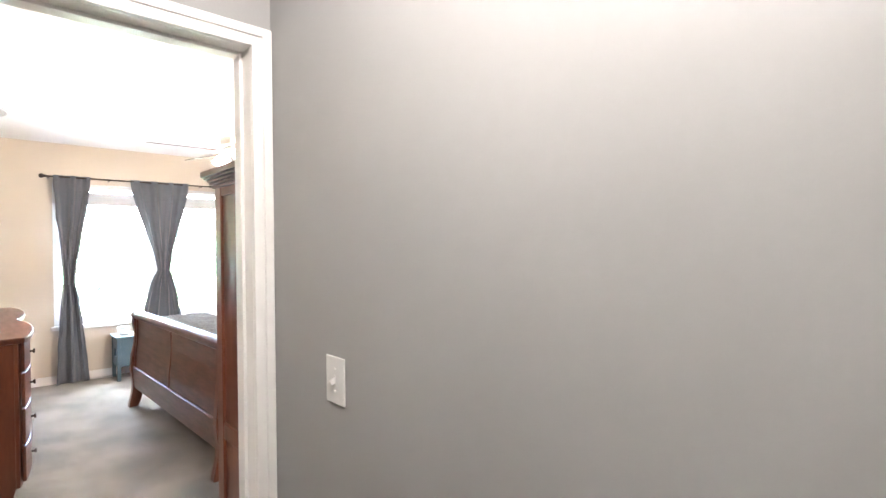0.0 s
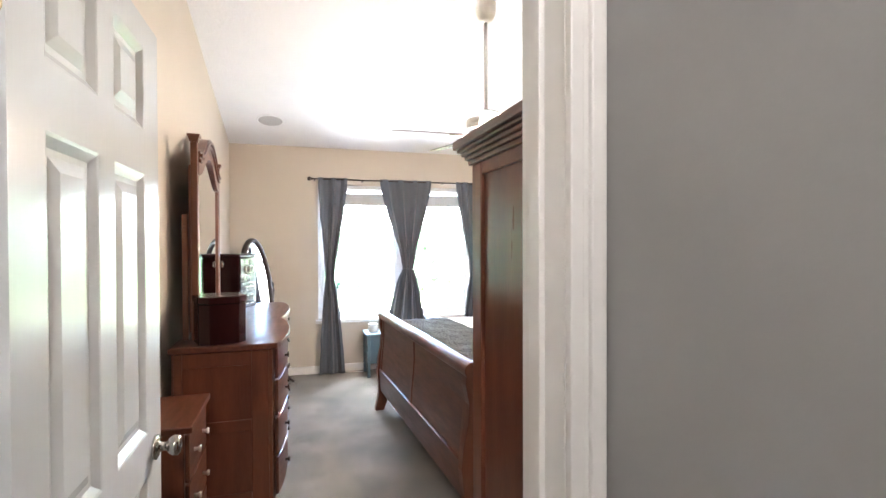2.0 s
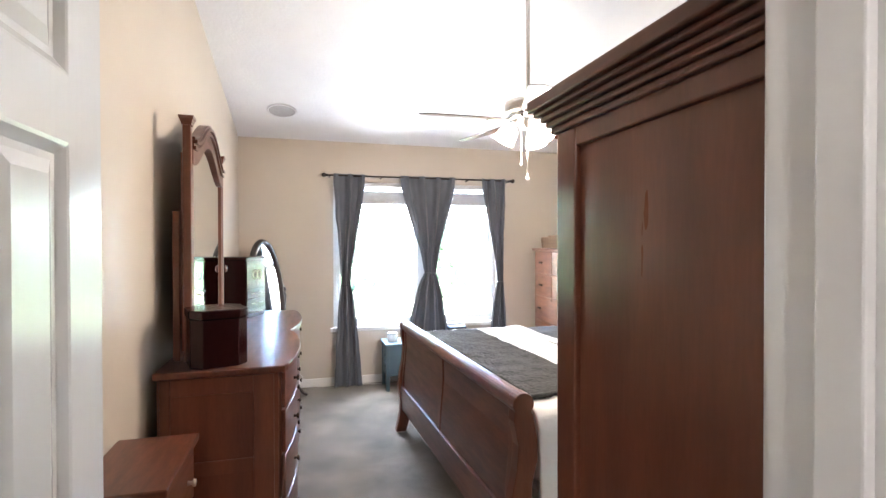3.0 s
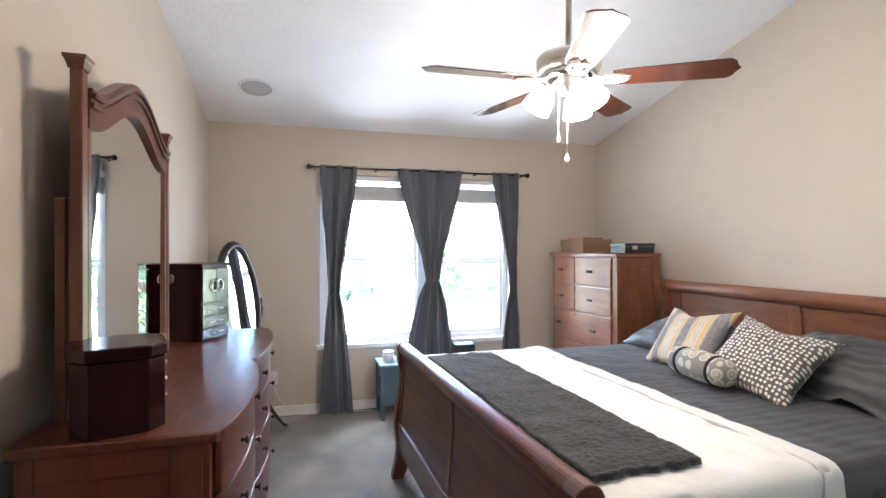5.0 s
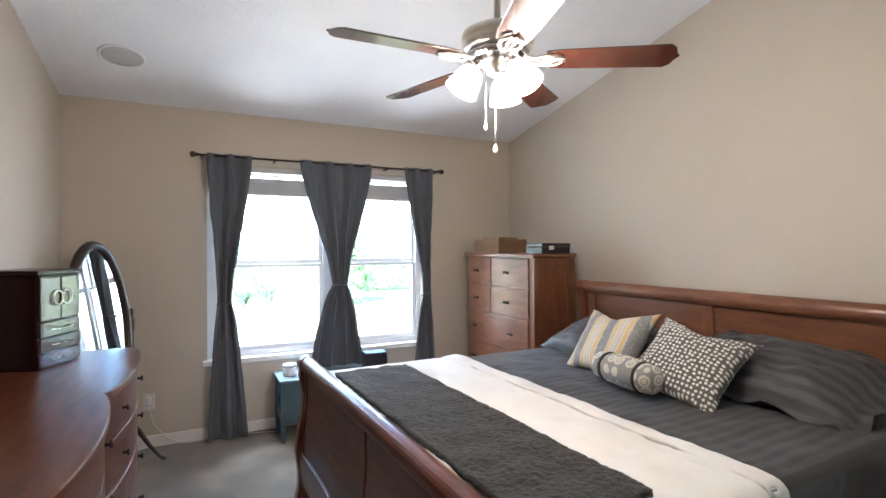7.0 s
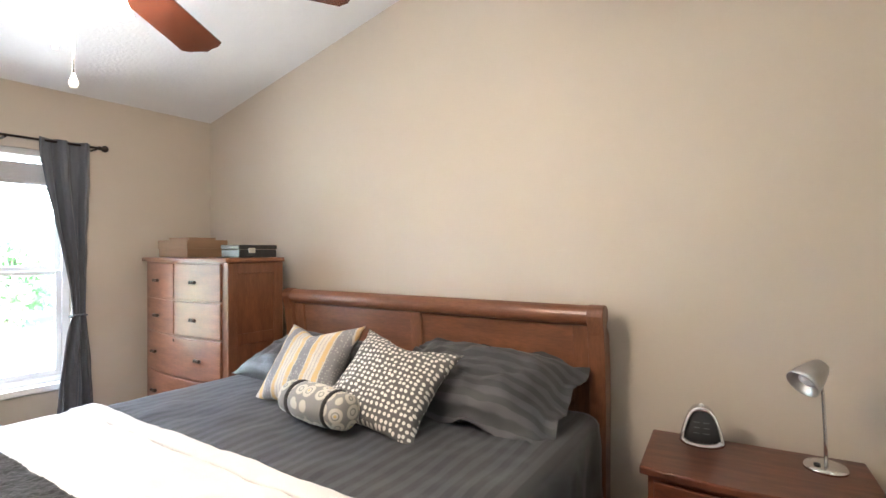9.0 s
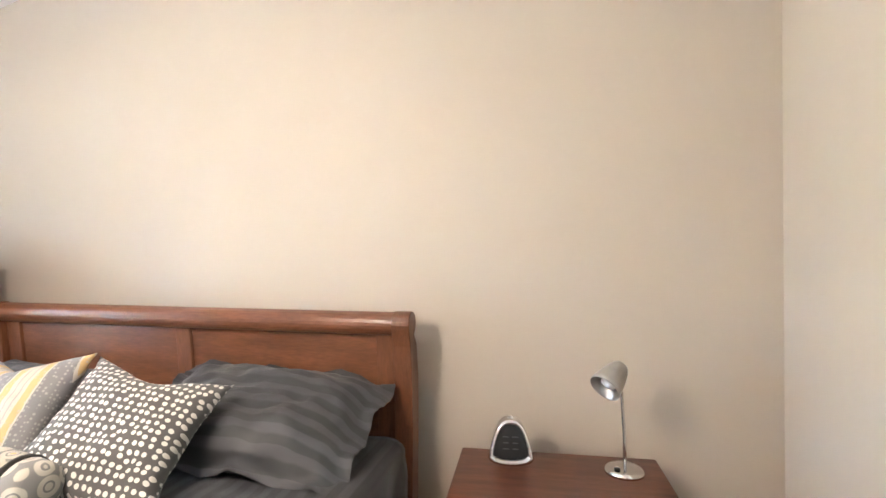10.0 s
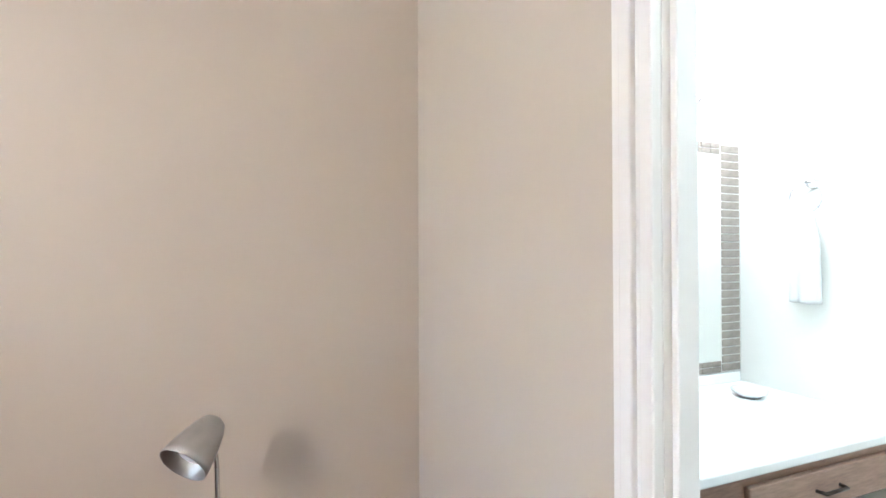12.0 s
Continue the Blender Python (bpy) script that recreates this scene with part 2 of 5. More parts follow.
def striped(name, one, two, period, axis, duty=0.5, rough=0.8, sheen=0.12, extra=None, fleck=None):
    """Woven stripes across an axis of the object, with a little noise in the weave."""
    m = mat(name, one, rough, sheen=sheen, bump=0.25, bump_scale=350, scale=10)
    nt = m.node_tree
    n, link = nt.nodes, nt.links.new
    tc = next(k for k in n if k.type == "TEX_COORD")
    sep = n.new("ShaderNodeSeparateXYZ")
    link(tc.outputs["Object"], sep.inputs["Vector"])
    div = n.new("ShaderNodeMath")
    div.operation, div.inputs[1].default_value = "DIVIDE", period
    link(sep.outputs[axis], div.inputs[0])
    fr = n.new("ShaderNodeMath")
    fr.operation = "FRACT"
    link(div.outputs[0], fr.inputs[0])
    ramp = n.new("ShaderNodeValToRGB")
    ramp.color_ramp.interpolation = "CONSTANT" if extra else "LINEAR"
    e = ramp.color_ramp.elements
    if extra:
        e[0].position, e[0].color = extra[0][0], (*extra[0][1], 1)
        e[1].position, e[1].color = extra[1][0], (*extra[1][1], 1)
        for p, c in extra[2:]:
            k = e.new(p)
            k.color = (*c, 1)
    else:
        e[0].position, e[0].color = duty - 0.06, (*one, 1)
        e[1].position, e[1].color = duty + 0.06, (*two, 1)
        k = e.new(0.97)
        k.color = (*two, 1)
        k = e.new(1.0)
        k.color = (*one, 1)
    link(fr.outputs[0], ramp.inputs["Fac"])
    b = n["Principled BSDF"]
    out = ramp.outputs["Color"]
    if fleck:
        vo = n.new("ShaderNodeTexVoronoi")
        vo.inputs["Scale"].default_value, vo.inputs["Randomness"].default_value = 1 / fleck, 0.45
        link(tc.outputs["Object"], vo.inputs["Vector"])
        lim = n.new("ShaderNodeMapRange")
        lim.inputs["From Min"].default_value, lim.inputs["From Max"].default_value = 0.26, 0.34
        lim.inputs["To Min"].default_value, lim.inputs["To Max"].default_value = 0.62, 0.0
        link(vo.outputs["Distance"], lim.inputs["Value"])
        fl = n.new("ShaderNodeMix")
        fl.data_type = "RGBA"
        fl.inputs["B"].default_value = (0.40, 0.385, 0.36, 1)
        link(lim.outputs["Result"], fl.inputs["Factor"])
        link(out, fl.inputs["A"])
        out = fl.outputs["Result"]
    link(out, b.inputs["Base Color"])
    return m


STRIPE = striped("grey_striped_sateen", (0.021, 0.022, 0.025), (0.050, 0.051, 0.057), 0.056, "X", rough=0.55)
STRIPEY = striped("grey_striped_pillow_sateen", (0.029, 0.030, 0.033), (0.055, 0.056, 0.061), 0.056, "Y", rough=0.55)
G1, G2, CR, GO = (0.19, 0.19, 0.195), (0.34, 0.33, 0.31), (0.50, 0.455, 0.375), (0.52, 0.36, 0.16)
GOLDSTRIPE = striped("grey_and_gold_striped_cotton", G1, CR, 0.165, "X", extra=[(0.0, G1), (0.32, CR), (0.35, GO), (0.48, CR), (0.56, G2), (0.59, CR), (0.69, G2), (0.72, CR), (0.80, GO), (0.94, CR), (0.97, G1)], fleck=0.0135)


def spotted(name, ground, dot, size, ring=None, flat="2D"):
    m = mat(name, ground, 0.85, sheen=0.2, bump=0.25, bump_scale=350, scale=10)
    nt = m.node_tree
    n, link = nt.nodes, nt.links.new
    tc = next(k for k in n if k.type == "TEX_COORD")
    v = n.new("ShaderNodeTexVoronoi")
    v.inputs["Scale"].default_value, v.inputs["Randomness"].default_value = 1 / size, 0.36
    v.voronoi_dimensions = flat
    link(tc.outputs["Object"], v.inputs["Vector"])
    ramp = n.new("ShaderNodeValToRGB")
    e = ramp.color_ramp.elements
    e[0].position, e[0].color = (0.0 if ring else 0.285), (*dot, 1)
    e[1].position, e[1].color = (0.60 if ring else 0.335), (*ground, 1)
    if ring:
        for p, c in ring:
            k = e.new(p)
            k.color = (*c, 1)
    link(v.outputs["Distance"], ramp.inputs["Fac"])
    link(ramp.outputs["Color"], n["Principled BSDF"].inputs["Base Color"])
    return m


DOTS = spotted("charcoal_cotton_with_cream_dots", (0.10, 0.095, 0.09), (0.70, 0.67, 0.61), 0.0212)
MEDAL = spotted("grey_cotton_with_cream_medallions", (0.20, 0.195, 0.185), (0.56, 0.40, 0.16), 0.058, ring=[(0.10, (0.50, 0.36, 0.15)), (0.12, (0.47, 0.44, 0.37)), (0.20, (0.46, 0.43, 0.36)), (0.22, (0.20, 0.195, 0.19)), (0.27, (0.20, 0.195, 0.19)), (0.29, (0.48, 0.45, 0.38)), (0.47, (0.46, 0.42, 0.35)), (0.51, (0.20, 0.195, 0.185))], flat="3D")


# ---- mesh helpers ----
def merge(bm, other):
    """Adds the faces of other to bm."""
    made = [bm.verts.new(v.co) for v in other.verts]
    other.verts.index_update()
    for f in other.faces:
        try:
            bm.faces.new([made[v.index] for v in f.verts]).smooth = f.smooth
        except ValueError:
            pass
    other.free()
    return bm


def box(x0, x1, y0, y1, z0, z1, bevel=0.0, bm=None, segments=2, m=None):
    b = bmesh.new()
    bmesh.ops.create_cube(b, size=1)
    bmesh.ops.scale(b, vec=(x1 - x0, y1 - y0, z1 - z0), verts=b.verts)
    bmesh.ops.translate(b, vec=((x0 + x1) / 2, (y0 + y1) / 2, (z0 + z1) / 2), verts=b.verts)
    if bevel:
        bmesh.ops.bevel(b, geom=b.edges[:], offset=bevel, segments=segments, profile=0.5, affect="EDGES")
    if m:
        b.transform(m)
    return merge(bm, b) if bm else b


def prism(points, axis, a, b_, bevel=0.0, bm=None):
    """A closed outline of pairs, pushed along an axis from a to b_."""
    b = bmesh.new()

    def place(p, d):
        return {"x": (d, p[0], p[1]), "y": (p[0], d, p[1]), "z": (p[0], p[1], d)}[axis]

    low, high = [b.verts.new(place(p, a)) for p in points], [b.verts.new(place(p, b_)) for p in points]
    n = len(points)
    for i in range(n):
        b.faces.new((low[i], low[(i + 1) % n], high[(i + 1) % n], high[i]))
    b.faces.new(low), b.faces.new(high)
    bmesh.ops.recalc_face_normals(b, faces=b.faces)
    if bevel:
        rim = [e for e in b.edges if e.calc_face_angle(0) > 0.6]
        bmesh.ops.bevel(b, geom=rim, offset=bevel, segments=2, profile=0.5, affect="EDGES")
    return merge(bm, b) if bm else b


def lathe(profile, at, n=24, axis="z", bm=None, m=None):
    """Pairs of radius and height, turned about an upright axis through at."""
    b = bmesh.new()
    rings = []
    for r, h in profile:
        if r < 1e-5:
            rings.append([b.verts.new((0, 0, h))])
        else:
            rings.append([b.verts.new((r * math.cos(2 * math.pi * i / n), r * math.sin(2 * math.pi * i / n), h)) for i in range(n)])
    for p, q in zip(rings, rings[1:]):
        for i in range(n):
            j = (i + 1) % n
            if len(p) == 1 and len(q) == 1:
                break
            vs = [p[0], q[j], q[i]] if len(p) == 1 else [p[i], p[j], q[0]] if len(q) == 1 else [p[i], p[j], q[j], q[i]]
            b.faces.new(vs).smooth = True
    bmesh.ops.recalc_face_normals(b, faces=b.faces)
    if m:
        b.transform(m)
    if axis == "y":
        b.transform(pose(0, 0, 0, -90))
    if axis == "x":
        b.transform(pose(0, 0, 0, 0, 90))
    bmesh.ops.translate(b, vec=at, verts=b.verts)
    return merge(bm, b) if bm else b


def tube(points, radius, n=8, bm=None):
    """A round bar along points; radius may be one number or one for each point."""
    b = bmesh.new()
    pts = [Vector(p) for p in points]
    rs = radius if isinstance(radius, (list, tuple)) else [radius] * len(pts)
    rings, side = [], None
    for i, p in enumerate(pts):
        ahead = (pts[min(i + 1, len(pts) - 1)] - pts[max(i - 1, 0)]).normalized()
        ref = side or (Vector((0, 0, 1)) if abs(ahead.z) < 0.9 else Vector((1, 0, 0)))
        side = (ref - ahead * ref.dot(ahead)).normalized()
        other = ahead.cross(side)
        rings.append([b.verts.new(p + rs[i] * (math.cos(2 * math.pi * k / n) * side + math.sin(2 * math.pi * k / n) * other)) for k in range(n)])
    for p, q in zip(rings, rings[1:]):
        for k in range(n):
            b.faces.new((p[k], p[(k + 1) % n], q[(k + 1) % n], q[k])).smooth = True
    b.faces.new(rings[0]), b.faces.new(rings[-1])
    bmesh.ops.recalc_face_normals(b, faces=b.faces)
    return merge(bm, b) if bm else b


def sheet(nu, nv, place, closed=False):
    """A grid of points place(u, v), u and v from 0 to 1."""
    b = bmesh.new()
    g = [[b.verts.new(place(i / nu, j / nv)) for j in range(nv + 1)] for i in range(nu + 1)]
    for i in range(nu):
        for j in range(nv):
            b.faces.new((g[i][j], g[i + 1][j], g[i + 1][j + 1], g[i][j + 1])).smooth = True
    return b


def thing(name, label, category, at=(0, 0, 0), turn=0, group="", kind=""):
    ob = new(name)
    ob.empty_display_size = 0.1
    ob.matrix_basis = pose(*at, 0, 0, turn)
    return tagged(ob, label, category, group, kind)


def part(name, bm, material, parent=None, label="", local=False, solid=0.0, smooth=False):
    """Links a bmesh as one mesh object under a thing or a part. Its points are in the world, or with local in the thing's own frame."""
    root = parent
    while root and root.parent:
        root = root.parent
    if root and not local:
        bm.transform(root.matrix_basis.inverted())
    if smooth:
        for f in bm.faces:
            f.smooth = True
    me = bpy.data.meshes.new(name)
    bm.to_mesh(me)
    bm.free()
    me.materials.append(material)
    ob = new(name, me)
    ob.parent = parent
    if solid:
        s = ob.modifiers.new("thick", "SOLIDIFY")
        s.thickness, s.offset = solid, 0
    if label:
        ob["label"] = label
    return ob


def structure(name, bm, material, label, category="", parent=None):
    ob = part(name, bm, material, parent, "")
    return tagged(ob, label, category or name.split("_")[0], kind="structure")


# ---- the shell of the rooms ----
XW, XD, XH, XB = -6.20, -1.26, -1.125, -1.60      # window wall, door wall (room side, hall side), bathroom wall
YL, YR, YH = 0.04, 3.75, 1.112                      # dresser wall, headboard wall, hall's side wall
RIDGE, EAVE, PITCH = -3.62, 2.54, 0.207
TOP = EAVE + PITCH * (RIDGE - XW)
WY0, WY1, WZ0, WZ1 = 0.955, 2.775, 0.60, 2.13      # the window's opening
DY0, DY1, DZ = 0.232, 1.047, 2.056                   # the bedroom door's opening
BY0, BY1 = 2.073, 2.833                             # the bathroom door's opening


def roof(x):
    return EAVE + PITCH * ((x - XW) if x < RIDGE else (2 * RIDGE - XW - x))


floor = structure("floor", box(-6.35, 3.0, -1.2, 4.6, -0.12, 0.0), CARPET, "worn beige cut-pile carpet with pale trodden patches", "floor")
w = box(-6.36, XW, -0.1, WY0, 0, 2.7)
box(-6.36, XW, WY1, 3.9, 0, 2.7, bm=w)
box(-6.36, XW, WY0, WY1, 0, WZ0, bm=w)
box(-6.36, XW, WY0, WY1, WZ1, 2.7, bm=w)
structure("wall_west", w, WALL, "beige painted bedroom wall with a wide window", "wall")
gable = [(XW, 0), (XD, 0), (XD, roof(XD) + 0.05), (RIDGE, TOP + 0.05), (XW, EAVE + 0.05)]
structure("wall_south", prism(gable, "y", YL - 0.12, YL), WALL, "beige painted gable wall behind the dresser", "wall")
gable_n = [(XW, 0), (XB, 0), (XB, roof(XB) + 0.05), (RIDGE, TOP + 0.05), (XW, EAVE + 0.05)]
structure("wall_north", prism(gable_n, "y", YR, YR + 0.12), WALL, "beige painted gable wall behind the headboard", "wall")
w = box(XD, XH - 0.002, -0.5, DY0 - 0.02, 0, 2.75)
box(XD, XH - 0.002, DY1 + 0.02, 1.95, 0, 2.75, bm=w)
box(XD, XH - 0.002, DY0 - 0.02, DY1 + 0.02, DZ + 0.02, 2.75, bm=w)
structure("wall_east", w, WALL, "beige painted wall with the bedroom doorway", "wall")
w = box(XB, XB + 0.055, 1.86, BY0 - 0.02, 0, 2.75)
box(XB, XB + 0.055, BY1 + 0.02, YR + 0.12, 0, 2.75, bm=w)
box(XB, XB + 0.055, BY0 - 0.02, BY1 + 0.02, DZ + 0.02, 2.75, bm=w)
box(XB + 0.055, XD, 1.86, 1.95, 0, 2.75, bm=w)
structure("wall_bathroom", w, WALL, "beige painted wall with the bathroom doorway", "wall")
# hall
w = box(XH, XH + 0.004, -0.5, DY0 - 0.02, 0, 2.75)
box(XH, XH + 0.004, DY1 + 0.02, YH, 0, 2.75, bm=w)
box(XH, XH + 0.004, DY0 - 0.02, DY1 + 0.02, DZ + 0.02, 2.75, bm=w)
structure("wall_hall_end", w, GREY, "grey painted end wall of the hall around the door", "wall")
structure("wall_hall_side", box(XH, 2.6, YH, YH + 0.1, 0, 2.75), GREY, "plain grey painted hall wall with a light switch", "wall")
w = box(XH + 0.004, 2.6, -0.62, -0.5, 0, 2.75)
box(2.6, 2.72, -0.62, YH + 0.1, 0, 2.75, bm=w)
structure("wall_hall_back", w, GREY, "plain grey painted walls closing the hall", "wall")
structure("ceiling_hall", box(XH + 0.001, 2.72, -0.62, YH + 0.1, 2.54, 2.62), CEIL, "white textured hall ceiling", "ceiling")
c = prism([(XW - 0.1, EAVE - PITCH * 0.1), (RIDGE, TOP), (RIDGE, TOP + 0.1), (XW - 0.1, EAVE + 0.1)], "y", YL - 0.1, YR + 0.1)
prism([(RIDGE, TOP), (XD + 0.1, roof(XD + 0.1)), (XD + 0.1, roof(XD) + 0.1), (RIDGE, TOP + 0.1)], "y", YL - 0.1, YR + 0.1, bm=c)
structure("ceiling", c, CEIL, "white vaulted ceiling with a faint knockdown texture", "ceiling")
# bathroom
XS, YB = -0.19, 3.80
w = box(XB + 0.055, XS + 0.1, YB, YB + 0.1, 0, 2.6)
box(XS, XS + 0.1, 1.86, YB, 0, 2.6, bm=w)
box(XD, XS, YH + 0.74, YH + 0.83, 0, 2.6, bm=w)
box(XB + 0.055, XB + 0.0554, BY1 + 0.02, YB, 0, 2.6, bm=w)
structure("wall_bathroom_inner", w, BATH, "pale cream painted bathroom walls", "wall")
structure("ceiling_bathroom", box(XB + 0.055, XS + 0.1, 1.86, YB + 0.1, 2.5, 2.58), CEIL, "white bathroom ceiling", "ceiling")

# baseboards
def baseboard(x0, x1, y0, y1):
    b = box(x0, x1, y0, y1, 0.0, 0.085, 0.004)
    return b


b = baseboard(XW, XW + 0.014, YL, YR)
baseboard_w = structure("baseboard", b, TRIM, "white painted baseboard under the window", "baseboard")
structure("baseboard_south", baseboard(XW + 0.014, XD - 0.1, YL, YL + 0.014), TRIM, "white painted baseboard", "baseboard")
structure("baseboard_north", baseboard(XW + 0.014, XB - 0.003, YR - 0.014, YR), TRIM, "white painted baseboard", "baseboard")
structure("baseboard_bathroom", baseboard(XB - 0.014, XB, BY1 + 0.09, YR - 0.014), TRIM, "white painted baseboard", "baseboard")


def casing(y0, y1, top, x, out, w0=0.075):
    """Moulded door casing on a wall at x; out is the way it stands proud."""
    bm = bmesh.new()
    steps = [(0.0, 0.018), (0.022, 0.012), (0.034, 0.020), (0.056, 0.014)]
    edges = [s[0] for s in steps] + [w0]
    for (d, t), e in zip(steps, edges[1:]):
        a, b_ = sorted((x, x + out * t))
        box(a, b_, y0 - e, y0 - d, 0, top + e, 0.0025, bm)
        box(a, b_, y1 + d, y1 + e, 0, top + e, 0.0025, bm)
        box(a, b_, y0 - d, y1 + d, top + d, top + e, 0.0025, bm)
    return bm


structure("trim_door_hall", casing(DY0, DY1, DZ, XH + 0.004, 1, 0.064), TRIM, "white moulded door casing on the hall side", "trim")
structure("trim_door_room", casing(DY0 - 0.008, DY1 + 0.008, DZ + 0.008, XD, -0.7), TRIM, "white moulded door casing on the bedroom side", "trim")
structure("trim_bath_door", casing(BY0, BY1, DZ, XB, -1), TRIM, "white moulded casing of the bathroom doorway", "trim")


def jamb(x0, x1, y0, y1, top, stop):
    bm = box(x0, x1, y0 - 0.02, y0, 0, top)
    box(x0, x1, y1, y1 + 0.02, 0, top, bm=bm)
    box(x0, x1, y0 - 0.02, y1 + 0.02, top, top + 0.02, bm=bm)
    box(stop, stop + 0.035, y0, y0 + 0.011, 0, top, 0.002, bm)
    box(stop, stop + 0.035, y1 - 0.011, y1, 0, top, 0.002, bm)
    box(stop, stop + 0.035, y0 + 0.011, y1 - 0.011, top - 0.011, top, 0.002, bm)
    return bm


structure("trim_door_jamb", jamb(XD, XH + 0.004, DY0, DY1, DZ, XD + 0.045), TRIM, "white painted door jamb with a door stop", "trim")
structure("trim_bath_jamb", jamb(XB, XB + 0.055, BY0, BY1, DZ, XB + 0.012), TRIM, "white painted jamb of the bathroom doorway", "trim")

# ---- window ----
win = tagged(thing("window_1", "wide white vinyl twin window with raised blinds", "window", (XW - 0.07, WY0, WZ0), kind="structure"))
FW, XG = 0.045, XW - 0.10
fr = box(XG - 0.03, XG + 0.05, WY0, WY0 + FW, WZ0, WZ1, 0.004)
box(XG - 0.03, XG + 0.05, WY1 - FW, WY1, WZ0, WZ1, 0.004, fr)
box(XG - 0.03, XG + 0.05, WY0 + FW, WY1 - FW, WZ1 - FW, WZ1, 0.004, fr)
box(XG - 0.03, XG + 0.05, WY0 + FW, WY1 - FW, WZ0, WZ0 + FW, 0.004, fr)
YM = 1.905
box(XG - 0.03, XG + 0.055, YM - 0.045, YM + 0.045, WZ0 + FW, WZ1 - FW, 0.004, fr)
part("window_frame", fr, VINYL, win)
part("window_sill", box(XW - 0.13, XW + 0.035, WY0 - 0.03, WY1 + 0.03, WZ0 - 0.040, WZ0 + 0.002, 0.006), TRIM, win, "white painted window sill")
for y0, y1 in ((WY0 + FW, YM - 0.045), (YM + 0.045, WY1 - FW)):
    for z0, z1, dx in ((WZ0 + FW, 1.340, 0.02), (1.340, WZ1 - FW, -0.01)):
        sash = box(XG + dx - 0.012, XG + dx + 0.018, y0, y0 + 0.032, z0, z1, 0.003)
        box(XG + dx - 0.012, XG + dx + 0.018, y1 - 0.032, y1, z0, z1, 0.003, sash)
        box(XG + dx - 0.012, XG + dx + 0.018, y0 + 0.032, y1 - 0.032, z0, z0 + 0.034, 0.003, sash)
        box(XG + dx - 0.012, XG + dx + 0.018, y0 + 0.032, y1 - 0.032, z1 - 0.026, z1, 0.003, sash)
        s = part("sash", sash, VINYL, win)
        g = part("pane", box(XG + dx, XG + dx + 0.004, y0 + 0.03, y1 - 0.03, z0 + 0.03, z1 - 0.024), GLASS, s)
        g.visible_shadow = False
for y0, y1 in ((WY0 + 0.02, YM - 0.01), (YM + 0.01, WY1 - 0.02)):
    blind = thing("window_blind", "raised white slatted window blind", "blind", (XW - 0.03, (y0 + y1) / 2, WZ1), group="blinds in the window")
    part("headrail", box(XW - 0.055, XW - 0.015, y0, y1, WZ1 - 0.045, WZ1 - 0.002, 0.004), BLIND, blind)
    for k in range(15):
        z = WZ1 - 0.098 - 0.0080 * k
        part("slat", box(XW - 0.060, XW - 0.012, y0 + 0.006, y1 - 0.006, z, z + 0.0058, m=None), BLIND, blind)
    part("bottom_rail", box(XW - 0.058, XW - 0.014, y0 + 0.006, y1 - 0.006, WZ1 - 0.229, WZ1 - 0.211, 0.003), BLIND, blind)


# ---- curtains ----
def curtain(y0, y1, wy0, wy1, wz, by0, by1, bz, folds, seed, short=""):
    t = thing("curtain", "slate grey curtain panel tied at the middle " + short, "curtain", ((XW + 0.1), (y0 + y1) / 2, bz), group="curtains at the window")
    top = 2.195
    rnd = random.Random(seed)
    ph = [rnd.uniform(0, 6.28) for _ in range(4)]

    def place(u, v):
        z = top + (bz - top) * v
        f = (top - z) / (top - wz)
        if f <= 1:
            s = f * f * (3 - 2 * f)
            s = 0.35 * f + 0.65 * s if f < 1 else s
            a, b_ = y0 + (wy0 - y0) * s, y1 + (wy1 - y1) * s
        else:
            g = min(1, (wz - z) / (wz - bz))
            s = g ** 0.62
            a, b_ = wy0 + (by0 - wy0) * s, wy1 + (by1 - wy1) * s
        narrow = (b_ - a) / (y1 - y0)
        amp = 0.020 + 0.016 * (1 - narrow)
        y = a + (b_ - a) * u
        x = XW + 0.095 + amp * math.sin(2 * math.pi * folds * u + ph[0] + 0.5 * math.sin(3 * v + ph[1])) + (0.006 + 0.008 * (1 - narrow)) * math.sin(2 * math.pi * folds * 2.3 * u + ph[2] + 2 * v + 1.2 * math.sin(5 * u + ph[3]))
        x += 0.022 * noise.noise(Vector((4 * u, 2.2 * v, seed)))
        return (x, y + 0.008 * noise.noise(Vector((2, 6 * z, seed + 3 * u))), z)

    part("cloth", sheet(60, 60, place), CURTAIN, t, solid=0.003)
    ym, r = (wy0 + wy1) / 2, (wy1 - wy0) / 2 + 0.006
    loop = [(XW + 0.095 + 0.05 * math.cos(a), ym + r * math.sin(a), wz + 0.012 * math.cos(a)) for a in [2 * math.pi * k / 20 for k in range(21)]]
    part("tieback", tube(loop, 0.006, 8), CURTAIN, t, "matching cloth tie")


curtain(0.955, 1.275, 1.028, 1.125, 1.04, 0.955, 1.240, 0.005, 2.2, 1, "reaching the carpet")
curtain(1.645, 2.255, 1.905, 2.035, 1.15, 1.64, 2.22, 0.04, 3.4, 2, "between the panes")
curtain(2.555, 2.845, 2.735, 2.815, 1.04, 2.62, 2.88, 0.04, 2.3, 3, "near the chest")
rod = thing("curtain_rod", "thin dark bronze curtain rod with round finials", "curtain rod", (XW + 0.1, 1.9, 2.18))
part("rod", tube([(XW + 0.095, 0.885, 2.178), (XW + 0.095, 2.91, 2.178)], 0.008, 10), BRONZE, rod)
